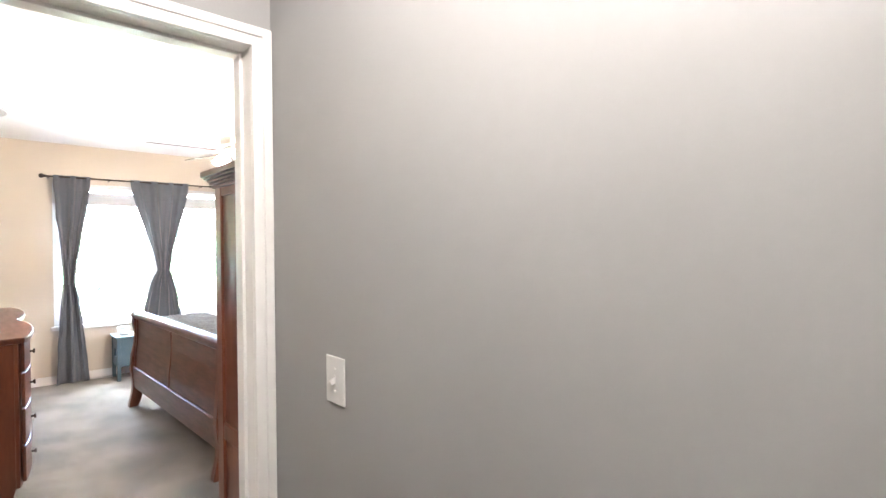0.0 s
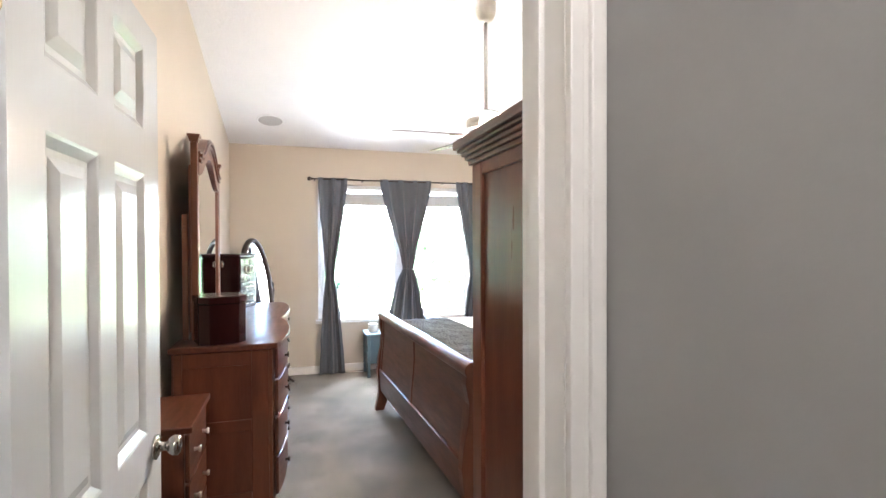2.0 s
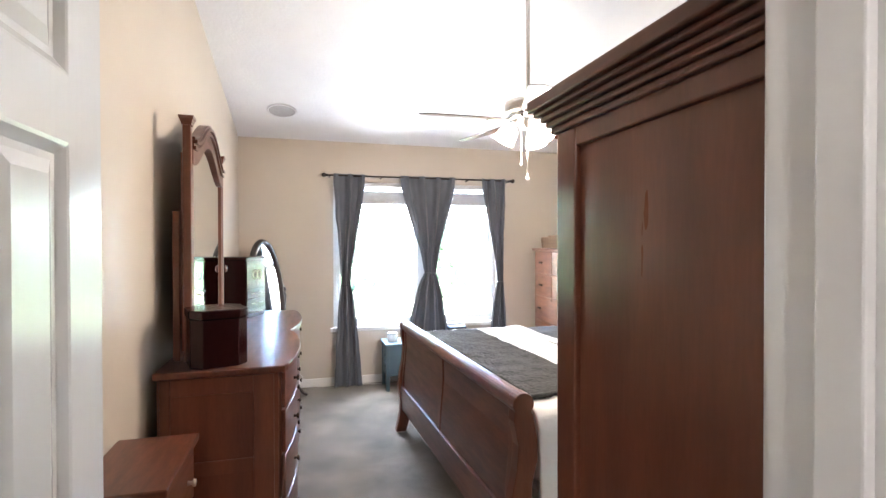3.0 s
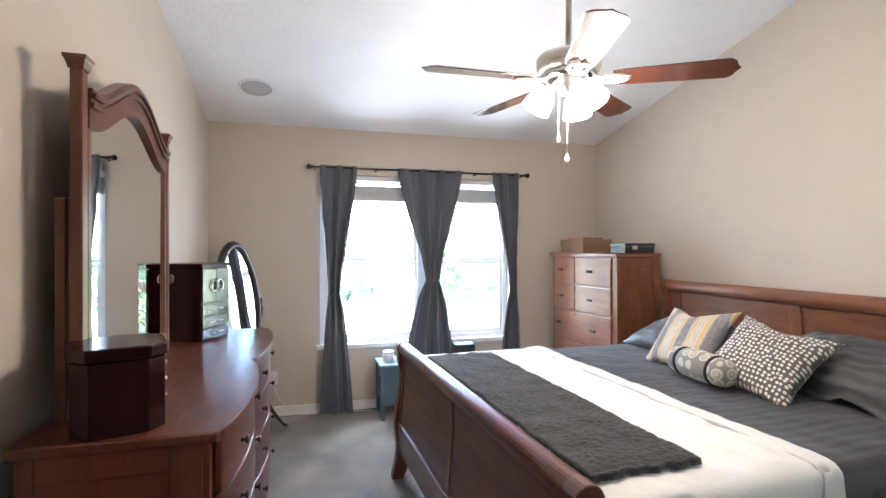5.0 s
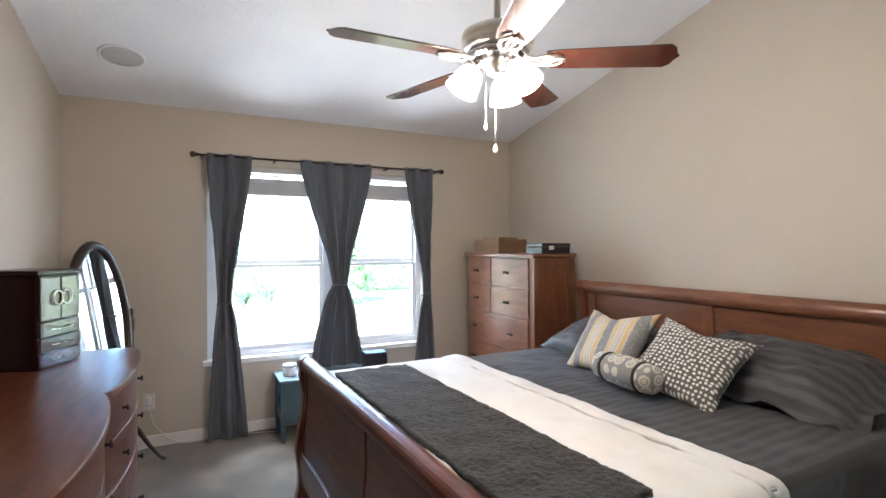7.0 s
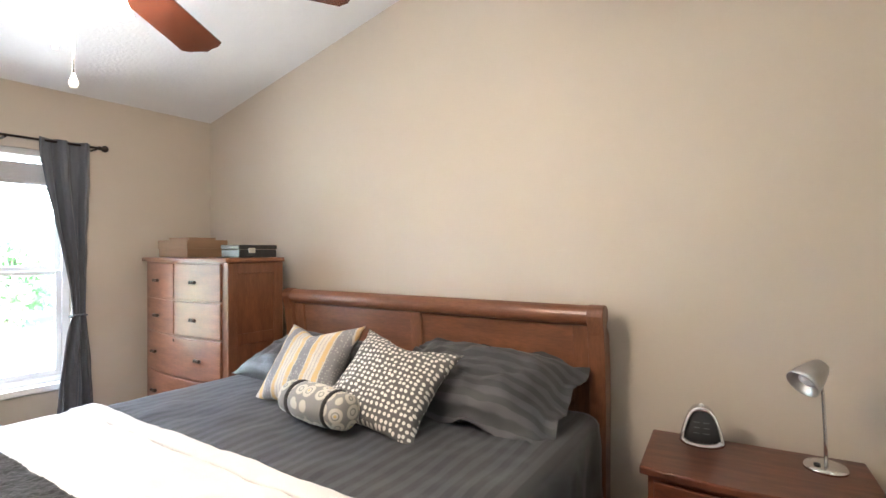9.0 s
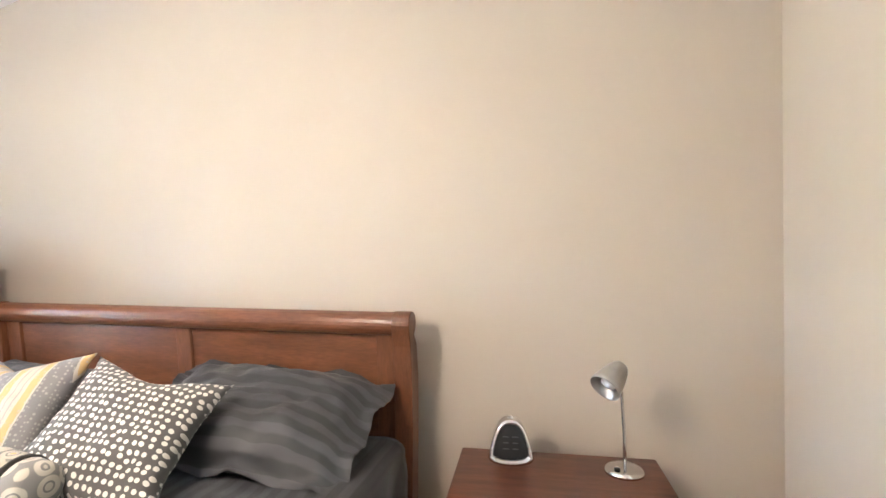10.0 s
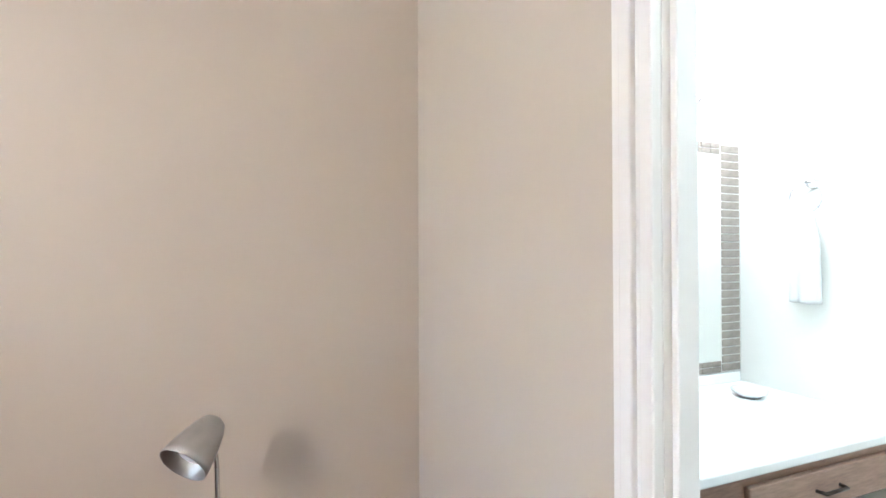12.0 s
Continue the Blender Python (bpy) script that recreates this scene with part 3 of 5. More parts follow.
for y, d in ((0.885, -1), (2.91, 1)):
    part("finial", lathe([(0, -0.02), (0.012, -0.018), (0.014, -0.004), (0.010, 0.0), (0.018, 0.008), (0.024, 0.02), (0.022, 0.032), (0.012, 0.042), (0, 0.045)], (XW + 0.095, y, 2.178), 16, "y", m=pose(0, 0, 0, 0 if d > 0 else 180)), BRONZE, rod)
for y in (0.92, 1.45, 2.40, 2.88):
    part("bracket", box(XW, XW + 0.1, y - 0.006, y + 0.006, 2.162, 2.172, 0.002), BRONZE, rod)

# ---- outside ----
structure("ground", box(-400, -6.37, -300, 300, -0.45, -0.30), LAWN, "sunlit lawn outside the window", "ground")
structure("pavement", box(-9.2, -6.38, -4, 8, -0.299, -0.25, 0.01), PATIO, "pale concrete patio outside the window", "pavement")
# The eave slab is out of view, added to block sun at the window.
structure("roof_overhang", box(-7.0, -6.37, -2, 6, 2.50, 2.62, 0.01), TRIM, "unseen white eave added to keep sun out of the window", "roof")


def tree(at, height, spread, seed, trunk=0.12):
    rnd = random.Random(seed)
    t = thing("tree", "leafy green garden tree in sunlight", "tree", at, group="trees outside the window")
    x, y, z = at
    bm = tube([(x, y, z), (x + 0.05, y, z + height * 0.3), (x - 0.05, y + 0.1, z + height * 0.6), (x, y + 0.1, z + height * 0.9)], [trunk, trunk * 0.8, trunk * 0.5, trunk * 0.15], 8)
    for k in range(7):
        a, h = rnd.uniform(0, 6.28), height * rnd.uniform(0.3, 0.7)
        d = spread * rnd.uniform(0.5, 0.9)
        tube([(x, y, z + h), (x + d * 0.5 * math.cos(a), y + d * 0.5 * math.sin(a), z + h + 0.3), (x + d * math.cos(a), y + d * math.sin(a), z + h + 0.8)], [trunk * 0.4, trunk * 0.25, 0.01], 6, bm)
    part("trunk", bm, BARK, t)
    vs, fs = [], []
    clumps = [(rnd.gauss(0, 0.42), rnd.gauss(0, 0.42), rnd.uniform(-0.85, 0.5)) for _ in range(80)]
    for _ in range(5200):
        cx, cy, cz = rnd.choice(clumps)
        p = Vector((x + spread * cx + rnd.gauss(0, 0.13) * spread, y + spread * cy + rnd.gauss(0, 0.13) * spread, z + height * (0.60 + 0.62 * cz) + rnd.gauss(0, 0.12) * spread))
        s = rnd.uniform(0.04, 0.10)
        e = Euler((rnd.uniform(0, 6), rnd.uniform(0, 6), rnd.uniform(0, 6))).to_matrix()
        i = len(vs)
        vs += [p + e @ Vector(q) for q in ((-s, 0, 0), (0, -s * 0.5, 0.01), (s, 0, 0), (0, s * 0.5, 0.01))]
        fs.append((i, i + 1, i + 2, i + 3))
    me = bpy.data.meshes.new("crown")
    me.from_pydata([tuple(v - Vector(at)) for v in vs], [], fs)
    me.materials.append(LEAF)
    crown = new("crown", me)
    crown.parent = t
    return t


for k, (a, h, s) in enumerate((((-21, 2.2, -0.3), 3.2, 1.9), ((-24, 9.6, -0.3), 6.5, 2.6), ((-20.5, 13.4, -0.3), 5.4, 2.2), ((-26, -3.8, -0.3), 4.2, 2.4),
                               ((-21.5, 7.4, -0.3), 3.2, 1.8), ((-23.5, 15.8, -0.3), 4.0, 2.1), ((-18.5, 8.8, -0.3), 6.6, 2.3), ((-17.5, 5.2, -0.3), 2.4, 1.0), ((-20, 11.6, -0.3), 6.0, 2.2))):
    tree(a, h, s, 10 + k)


def shrub(at, height, seed):
    """A low shrub: a few stems that fan out, with broad leaves along them."""
    rnd = random.Random(seed)
    t = thing("garden_shrub", "small dark green shrub on the sunlit lawn", "shrub", at, group="shrubs on the lawn")
    x, y, z = at
    stems, leaves = bmesh.new(), bmesh.new()
    for k in range(11):
        a, lean = rnd.uniform(0, 6.28), rnd.uniform(0.1, 0.42)
        tip = Vector((x + height * lean * math.cos(a), y + height * lean * math.sin(a), z + height * rnd.uniform(0.75, 1.0)))
        base = Vector((x, y, z))
        tube([tuple(base), tuple(base.lerp(tip, 0.5) + Vector((0, 0, 0.05 * height))), tuple(tip)], [0.018, 0.012, 0.005], 6, stems)
        for _ in range(26):
            p = base.lerp(tip, rnd.uniform(0.42, 1.05))
            e = Euler((rnd.uniform(0, 6), rnd.uniform(0, 6), rnd.uniform(0, 6))).to_matrix()
            w_ = rnd.uniform(0.035, 0.07)
            leaves.faces.new([leaves.verts.new(p + e @ Vector(q)) for q in ((-w_, 0, 0), (0, -0.5 * w_, 0.01), (w_, 0, 0), (0, 0.5 * w_, 0.01))])
    part("stems", stems, BARK, t)
    part("foliage", leaves, DEEPLEAF, t)


shrub((-16.4, 2.56, -0.3), 0.72, 71)
shrub((-16.9, 2.02, -0.3), 0.55, 72)


# ---- bedroom door ----
def panel_door():
    """A white six-panel door, built along x from the hinge, then swung open."""
    W, T, H = 0.745, 0.035, 2.02
    door = thing("door_1", "open white six-panel door with a brushed nickel knob", "door", (XD - 0.016, DY0 + 0.030, 0.012), 179.2, kind="structure")
    cols = [(0.105, 0.318), (0.405, 0.62)]
    rows = [(0.22, 0.852), (0.963, 1.625), (1.735, 1.945)]
    bm = bmesh.new()
    xs, zs = [0.0, 0.105, 0.318, 0.405, 0.62, W], [0.0, 0.22, 0.852, 0.963, 1.625, 1.735, 1.945, H]
    for i in (0, 2, 4):
        box(xs[i], xs[i + 1], -T, 0, 0, H, bm=bm)
    for i in (1, 3):
        for j in (0, 2, 4, 6):
            box(xs[i], xs[i + 1], -T, 0, zs[j], zs[j + 1], bm=bm)
    part("leaf", bm, DOORW, door, local=True)
    for x0, x1 in cols:
        for z0, z1 in rows:
            p = bmesh.new()
            for s in (0, 1):
                def lay(inset, depth):
                    y = (-depth if s == 0 else -T + depth)
                    return [(x0 + inset, y, z0 + inset), (x1 - inset, y, z0 + inset), (x1 - inset, y, z1 - inset), (x0 + inset, y, z1 - inset)]
                rings = [[p.verts.new(q) for q in lay(i, d)] for i, d in ((0, 0.0), (0.006, 0.002), (0.022, 0.0125), (0.034, 0.0125), (0.058, 0.004))]
                for a, b_ in zip(rings, rings[1:]):
                    for k in range(4):
                        p.faces.new((a[k], a[(k + 1) % 4], b_[(k + 1) % 4], b_[k]))
                p.faces.new(rings[-1])
            bmesh.ops.recalc_face_normals(p, faces=p.faces)
            part("panel", p, DOORW, door, local=True)
    for side in (1, -1):
        y = 0.0 if side > 0 else -T
        prof = [(0.0, 0.0), (0.032, 0.0), (0.033, 0.006), (0.026, 0.010), (0.012, 0.014), (0.011, 0.030), (0.020, 0.036), (0.027, 0.046), (0.027, 0.056), (0.020, 0.064), (0.0, 0.066)]
        k = lathe(prof, (0, 0, 0), 24, "y")
        k.transform(Matrix.Translation((W - 0.062, y, 0.905)) @ (pose(0, 0, 0) if side > 0 else pose(0, 0, 0, 180)))
        part("knob", k, KNOB, door, "brushed nickel door knob", local=True)
    for z in (0.20, 1.00, 1.80):
        h = tube([(-0.006, -T - 0.006 + T + 0.008, z - 0.045), (-0.006, 0.002, z + 0.045)], 0.006, 10)
        round_ = [(-T + 0.014 - 0.011 * math.sin(q), z + e * (0.034 + 0.011 * math.cos(q))) for e in (1, -1) for q in [math.radians(15 * (k if e > 0 else 6 - k)) for k in range(7)]]
        prism([(-0.001, z + 0.045)] + round_ + [(-0.001, z - 0.045)], "x", -0.0024, -0.0003, bm=h)
        for dy, dz in ((-0.012, 0.028), (-0.022, 0.0), (-0.012, -0.028)):
            lathe([(0, 0.0), (0.0042, 0.0), (0.003, -0.0012), (0, -0.0014)], (-0.0024, dy, z + dz), 10, "x", h)
        box(-0.036, -0.004, 0.001, 0.003, z - 0.045, z + 0.045, 0.0008, h)
        for dz in (-0.03, 0.0, 0.03):
            lathe([(0, 0.0), (0.004, 0.0), (0.003, 0.0015), (0, 0.002)], (-0.022 + 0.006 * (dz == 0), 0.003, z + dz), 10, "y", h)
        part("hinge", h, BRASS, door, "polished brass hinge", local=True)
    # Strip added across the hinge gap; its dark colour stands in for shade.
    part("gap_shade", box(-0.012, -0.006, 0.001, 0.029, 0.0, H), GAPSHADE, door, "taupe strip standing in for shade in the hinge gap", local=True)
    return door


panel_door()


# ---- bed ----
BX0, BX1 = -4.885, -2.832
bed = thing("bed", "red-brown wooden king-size sleigh bed", "bed", ((BX0 + BX1) / 2, 2.5, 0))


def sleigh(profile, x0, x1, bm=None):
    return prism(profile, "x", x0, x1, 0.004, bm)


def scroll(cy, cz, r, a0, a1, n=14):
    return [(cy + r * math.cos(radians(a0 + (a1 - a0) * k / n)), cz + r * math.sin(radians(a0 + (a1 - a0) * k / n))) for k in range(n + 1)]


# footboard end posts: an S from the rolled top to the flared foot
post = scroll(1.462, 0.828, 0.046, -40, 215) + [(1.420, 0.76), (1.440, 0.66), (1.432, 0.56), (1.408, 0.45), (1.398, 0.34), (1.412, 0.22), (1.410, 0.14), (1.385, 0.03), (1.380, 0.0), (1.455, 0.0),
        (1.478, 0.06), (1.500, 0.16), (1.510, 0.26), (1.495, 0.38), (1.500, 0.50), (1.525, 0.60), (1.525, 0.68), (1.505, 0.78)]
for x in (BX0 - 0.005, BX1 - 0.055):
    part("post", sleigh(post, x, x + 0.06), WOODV, bed)
part("foot_rail", sleigh(scroll(1.462, 0.828, 0.042, 0, 342, 22), BX0 + 0.055, BX1 - 0.055), WOOD, bed, "rolled top rail of the footboard")
face = [(1.440, 0.18), (1.432, 0.26), (1.428, 0.36), (1.432, 0.46), (1.444, 0.58), (1.450, 0.66), (1.448, 0.787), (1.480, 0.787), (1.482, 0.66), (1.476, 0.58), (1.464, 0.46), (1.460, 0.36), (1.464, 0.26), (1.472, 0.18)]
xm = (BX0 + BX1) / 2 - 0.01
for a, b_ in ((BX0 + 0.055, xm - 0.03), (xm + 0.03, BX1 - 0.055)):
    part("foot_panel", sleigh(face, a, b_), WOOD, bed)
for a, b_ in ((BX0 + 0.055, BX0 + 0.10), (xm - 0.03, xm + 0.03), (BX1 - 0.10, BX1 - 0.055)):
    part("foot_stile", sleigh([(y - 0.006 if i < 7 else y - 0.002, z) for i, (y, z) in enumerate(face)], a, b_), WOODV, bed)
part("foot_rail_low", prism([(1.426, 0.17), (1.418, 0.24), (1.412, 0.365), (1.450, 0.365), (1.472, 0.17)], "x", BX0 + 0.054, BX1 - 0.054, 0.004), WOOD, bed)
# headboard
HX1 = BX1 - 0.035
hpost = scroll(3.545, 1.182, 0.048, -60, 200) + [(3.520, 1.10), (3.535, 0.95), (3.545, 0.80), (3.535, 0.5), (3.535, 0.0), (3.62, 0.0), (3.62, 0.5), (3.63, 0.8), (3.63, 0.95), (3.605, 1.10)]
for x in (BX0 - 0.005, HX1 - 0.065):
    part("post", sleigh(hpost, x, x + 0.07), PINEV, bed)
part("head_rail", sleigh(scroll(3.545, 1.182, 0.044, 0, 342, 22), BX0 + 0.06, HX1 - 0.06), PINE, bed, "rolled top rail of the headboard")
for a, b_ in ((BX0 + 0.14, xm - 0.035), (xm + 0.035, HX1 - 0.14)):
    part("head_panel", prism([(3.585, 0.55), (3.580, 0.95), (3.560, 1.14), (3.585, 1.14), (3.605, 0.95), (3.605, 0.55)], "x", a, b_, 0.003), PINE, bed)
for a, b_ in ((BX0 + 0.065, BX0 + 0.14), (xm - 0.035, xm + 0.035), (HX1 - 0.14, HX1 - 0.065)):
    part("head_stile", prism([(3.572, 0.45), (3.566, 0.95), (3.545, 1.15), (3.585, 1.15), (3.612, 0.95), (3.612, 0.45)], "x", a, b_, 0.003), PINEV, bed)
part("head_rail_low", box(BX0 + 0.065, HX1 - 0.065, 3.565, 3.615, 0.42, 0.56, 0.004), PINE, bed)
for x in (BX0 + 0.005, BX1 - 0.03):
    part("side_rail", box(x, x + 0.026, 1.49, 3.55, 0.22, 0.40, 0.005), WOOD, bed)

# bedding
MX0, MX1, MY0, MY1 = BX0 + 0.045, BX1 - 0.045, 1.53, 3.54
mattress = thing("mattress", "thick white mattress and box spring", "mattress", ((MX0 + MX1) / 2, 2.5, 0.2))
part("box_spring", box(MX0 + 0.02, MX1 - 0.02, MY0 + 0.02, MY1 - 0.02, 0.22, 0.45, 0.03, segments=3), SHEET, mattress)
part("body", box(MX0 + 0.012, MX1 - 0.012, MY0 + 0.012, MY1 - 0.012, 0.45, 0.738, 0.06, segments=4), SHEET, mattress)


def cover(y0, y1, top, lowl, lowr, seed, out=0.0, puff=0.012, nx=120, ny=50, quilt=0.0):
    """A blanket laid across the mattress and hanging down its two long sides."""
    w_, r = MX1 - MX0 + 2 * out, 0.07
    ll, lr = top - lowl, top - lowr
    total = w_ + ll + lr

    def place(u, v):
        s = u * total
        y = y0 + (y1 - y0) * v
        n1 = noise.noise(Vector((6 * s, 6 * y, seed))) + 0.7 * noise.noise(Vector((2.2 * s + 1.5 * y, 5 * y, seed + 2)))
        n2 = noise.noise(Vector((15 * s, 15 * y, seed + 5)))
        d = puff * n1 + 0.4 * puff * n2
        if quilt:
            d += quilt * (abs(math.sin(math.pi * (s - ll) / 0.40)) ** 0.35 * abs(math.sin(math.pi * (y - y0 + 0.06) / 0.40)) ** 0.35 - 0.75)
        if s < ll:
            z, x = lowl + s, MX0 - out - d - 0.012 * math.sin(11 * y + seed)
        elif s > ll + w_:
            z, x = top - (s - ll - w_), MX1 + out + d + 0.012 * math.sin(11 * y + 2 + seed)
        else:
            z, x = top + d, MX0 - out + (s - ll)
        for side, xe in ((-1, MX0 - out), (1, MX1 + out)):
            a, b_ = (x - xe) * -side, top - z
            if a < r and b_ < r:
                ca, cb = r - max(a, 0), r - max(b_, 0)
                k = max(ca, cb)
                if ca * ca + cb * cb > r * r:
                    f = r / math.sqrt(ca * ca + cb * cb)
                    x, z = xe - side * (r - ca * f), top - (r - cb * f)
        return (x, y, z)

    return sheet(nx, ny, place)


comforter = thing("comforter", "grey sateen comforter with woven stripes on the bed", "comforter", ((MX0 + MX1) / 2, 2.9, 0.8))
part("cloth", cover(2.30, 3.50, 0.765, 0.36, 0.36, 3.0, 0.006, 0.010), STRIPE, comforter, solid=0.012)
for xh in (MX0 - 0.010, MX1 + 0.010):
    part("hem", tube([(xh + 0.012 * math.sin(11 * (2.31 + 1.18 * k / 20) + 3), 2.31 + 1.18 * k / 20, 0.362) for k in range(21)], 0.009, 6), STRIPE, comforter)
blanket = thing("white_quilt", "cream white quilted blanket folded across the bed", "blanket", ((MX0 + MX1) / 2, 2.0, 0.8))
part("cloth", cover(1.54, 2.40, 0.778, 0.34, 0.34, 8.0, 0.022, 0.013, 150, 80, quilt=0.015), WHITEQ, blanket, solid=0.014)
part("folded_edge", cover(2.325, 2.405, 0.786, 0.36, 0.36, 9.0, 0.029, 0.010, 150, 18), WHITEQ, blanket, solid=0.012)


def throw_place(u, v):
    x = -4.655 + 1.67 * u + 0.012 * noise.noise(Vector((3, 8 * v, 1)))
    y = 1.565 + 0.01 * u + 0.41 * v - (0.01 * u) * v + 0.010 * noise.noise(Vector((7 * u, 2, 1)))
    d = 0.007 * noise.noise(Vector((9 * x, 9 * y, 4))) + 0.004 * noise.noise(Vector((60 * x, 60 * y, 4))) + 0.004 * noise.noise(Vector((130 * x, 130 * y, 7)))
    return (x, y, 0.801 + d)


fleece = thing("throw_blanket", "charcoal fleece throw laid along the foot of the bed", "blanket", (-3.8, 1.83, 0.85))
part("cloth", sheet(220, 60, throw_place), FLEECE, fleece, solid=0.02)


def pillow(name, label, material, at, turn, tilt, size, thick, seed, roll=0.0, category="pillow", crumple=0.012, ears=0.10, dent=0.0, flange=0.0, droop=0.0):
    """A stuffed cushion: its face lies in its own x and y, and leans back by tilt."""
    t = thing(name, label, category, at, turn)
    lean = pose(0, 0, 0, tilt, 0, 0) @ pose(0, 0, 0, 0, 0, roll)
    bm = bmesh.new()
    N = 34
    for s in (1, -1):
        g = []
        for i in range(N + 1):
            row = []
            for j in range(N + 1):
                u0, v0 = (2 * i / N - 1) * (1 + flange), (2 * j / N - 1) * (1 + flange)
                u, v = max(-1.0, min(1.0, u0)), max(-1.0, min(1.0, v0))
                k = max(0.0, (1 - abs(u) ** 2.6)) ** 0.55 * max(0.0, (1 - abs(v) ** 2.6)) ** 0.55
                pinch = 1 - ears * (1 - abs(v) ** 2) * abs(u) ** 3, 1 - ears * (1 - abs(u) ** 2) * abs(v) ** 3
                h = thick / 2 * k * s + crumple * k * noise.noise(Vector((3 * u + seed, 3 * v, s))) + 0.5 * crumple * noise.noise(Vector((7 * u, 7 * v + seed, 2)))
                over = max(abs(u0) - 1, abs(v0) - 1, 0.0)
                if over:
                    h += 0.0025 * s + over * 0.16 * math.sin(9 * u0 + 7 * v0 + seed)
                h -= droop * max(0.0, u0 - 0.45) ** 2
                y = size[1] / 2 * v0 * pinch[1] - dent * max(0.0, v0) ** 2 * math.exp(-(u0 / 0.42) ** 2)
                row.append(bm.verts.new((size[0] / 2 * u0 * pinch[0], y, h)))
            g.append(row)
        for i in range(N):
            for j in range(N):
                q = (g[i][j], g[i + 1][j], g[i + 1][j + 1], g[i][j + 1])
                bm.faces.new(q if s > 0 else q[::-1]).smooth = True
    bmesh.ops.remove_doubles(bm, verts=bm.verts, dist=0.0008)
    ob = part("cover", bm, material, t, local=True)
    ob.matrix_basis = lean
    return t


pillow("bed_pillow", "plump grey striped pillow leaning on the headboard", STRIPEY, (-3.345, 3.31, 0.895), 2, 25, (0.76, 0.45), 0.21, 1, roll=-1, crumple=0.030, ears=0.05, flange=0.13, droop=0.10)
pillow("bed_pillow", "grey striped pillow behind the cushions", STRIPEY, (-4.42, 3.27, 0.868), -4, 22, (0.76, 0.48), 0.18, 2, crumple=0.028, ears=0.16)
pillow("throw_cushion", "square cushion with grey, cream and gold stripes", GOLDSTRIPE, (-4.08, 3.02, 0.930), 0, 52, (0.50, 0.43), 0.15, 3, roll=4, category="cushion", crumple=0.008, ears=0.17, dent=0.05)
pillow("throw_cushion", "charcoal square cushion scattered with cream dots", DOTS, (-3.56, 2.99, 0.925), 18, 42, (0.48, 0.45), 0.15, 4, roll=-14, category="cushion", crumple=0.014, ears=0.16, dent=0.03)
bolster = thing("bolster_cushion", "small bolster cushion with cream and gold medallions", "cushion", (-3.745, 2.785, 0.864), -4)
prof = [(0.0, -0.19), (0.05, -0.19), (0.066, -0.175), (0.070, -0.13), (0.064, -0.115), (0.074, -0.09), (0.078, 0.0), (0.074, 0.09), (0.064, 0.115), (0.070, 0.13), (0.066, 0.175), (0.05, 0.19), (0.0, 0.19)]
part("cover", lathe(prof, (0, 0, 0), 24, "x"), MEDAL, bolster, local=True)
for x in (-0.115, 0.115):
    part("tie", tube([(x, 0.067 * math.cos(a), 0.067 * math.sin(a)) for a in [2 * math.pi * k / 20 for k in range(21)]], 0.010, 6), FLEECE, bolster, "dark cord tie", local=True)

for ob in (bed, mattress, comforter, blanket, fleece):      # the bed stands a little askew
    ob.matrix_basis = Matrix.Translation((-3.86, 3.515, 0)) @ Matrix.Rotation(radians(2.2), 4, "Z") @ Matrix.Translation((3.86, -3.5, 0)) @ ob.matrix_basis


# ---- fittings for drawers ----
def knob_mesh(at, way="y", out=0.026, r=0.015):
    p = [(0, 0), (0.008, 0), (0.006, out * 0.4), (0.006, out * 0.5), (r, out * 0.7), (r * 0.9, out * 0.95), (0, out)]
    return lathe(p, at, 14, way)


# ---- dresser with its mirror ----
DX0, DX1, DB, DTOP = -5.10, -3.19, 0.075, 0.943


def bow(x, deep=0.0):
    """The dresser's front line: two shallow bows with a notch between."""
    u = (x - DX0) / (DX1 - DX0)
    k = math.fmod(u * 2, 1.0)
    return 0.555 + deep + 0.062 * max(0.0, math.sin(math.pi * k)) ** 0.7


dresser = thing("dresser", "long red-brown wooden dresser with bowed drawer fronts", "dresser", ((DX0 + DX1) / 2, 0.3, 0))
N = 48


def bow_line(x0, x1, deep, n=N):
    return [(x0 + (x1 - x0) * k / n, bow(x0 + (x1 - x0) * k / n, deep)) for k in range(n + 1)]


part("top", prism([(DX0, DB), *bow_line(DX0, DX1, 0.035)[::1], (DX1, DB)], "z", DTOP - 0.032, DTOP, 0.006), WOOD, dresser, "polished wooden top with a bowed edge")
part("body", prism([(DX0 + 0.03, DB + 0.01), *bow_line(DX0 + 0.03, DX1 - 0.03, -0.005), (DX1 - 0.03, DB + 0.01)], "z", 0.10, DTOP - 0.033), WOODV, dresser)
for x in (DX0 + 0.03, DX1 - 0.10):
    for y in (DB + 0.02, 0.47):
        part("foot", prism([(y, 0.0), (y + 0.05, 0.0), (y + 0.075, 0.10), (y, 0.10)], "x", x, x + 0.07, 0.004), WOODV, dresser)
ep = box(DX1 - 0.030, DX1 - 0.020, DB + 0.02, 0.135, 0.10, DTOP - 0.036, 0.003)
box(DX1 - 0.030, DX1 - 0.020, 0.46, 0.545, 0.10, DTOP - 0.036, 0.003, ep)
for z0, z1 in ((0.10, 0.17), (0.49, 0.55), (DTOP - 0.11, DTOP - 0.036)):
    box(DX1 - 0.030, DX1 - 0.021, 0.135, 0.46, z0, z1, 0.003, ep)
part("end_frame", ep, WOODV, dresser)
rows = [(0.125, 0.325), (0.335, 0.535), (0.545, 0.735), (0.745, 0.905)]
mid = (DX0 + DX1) / 2
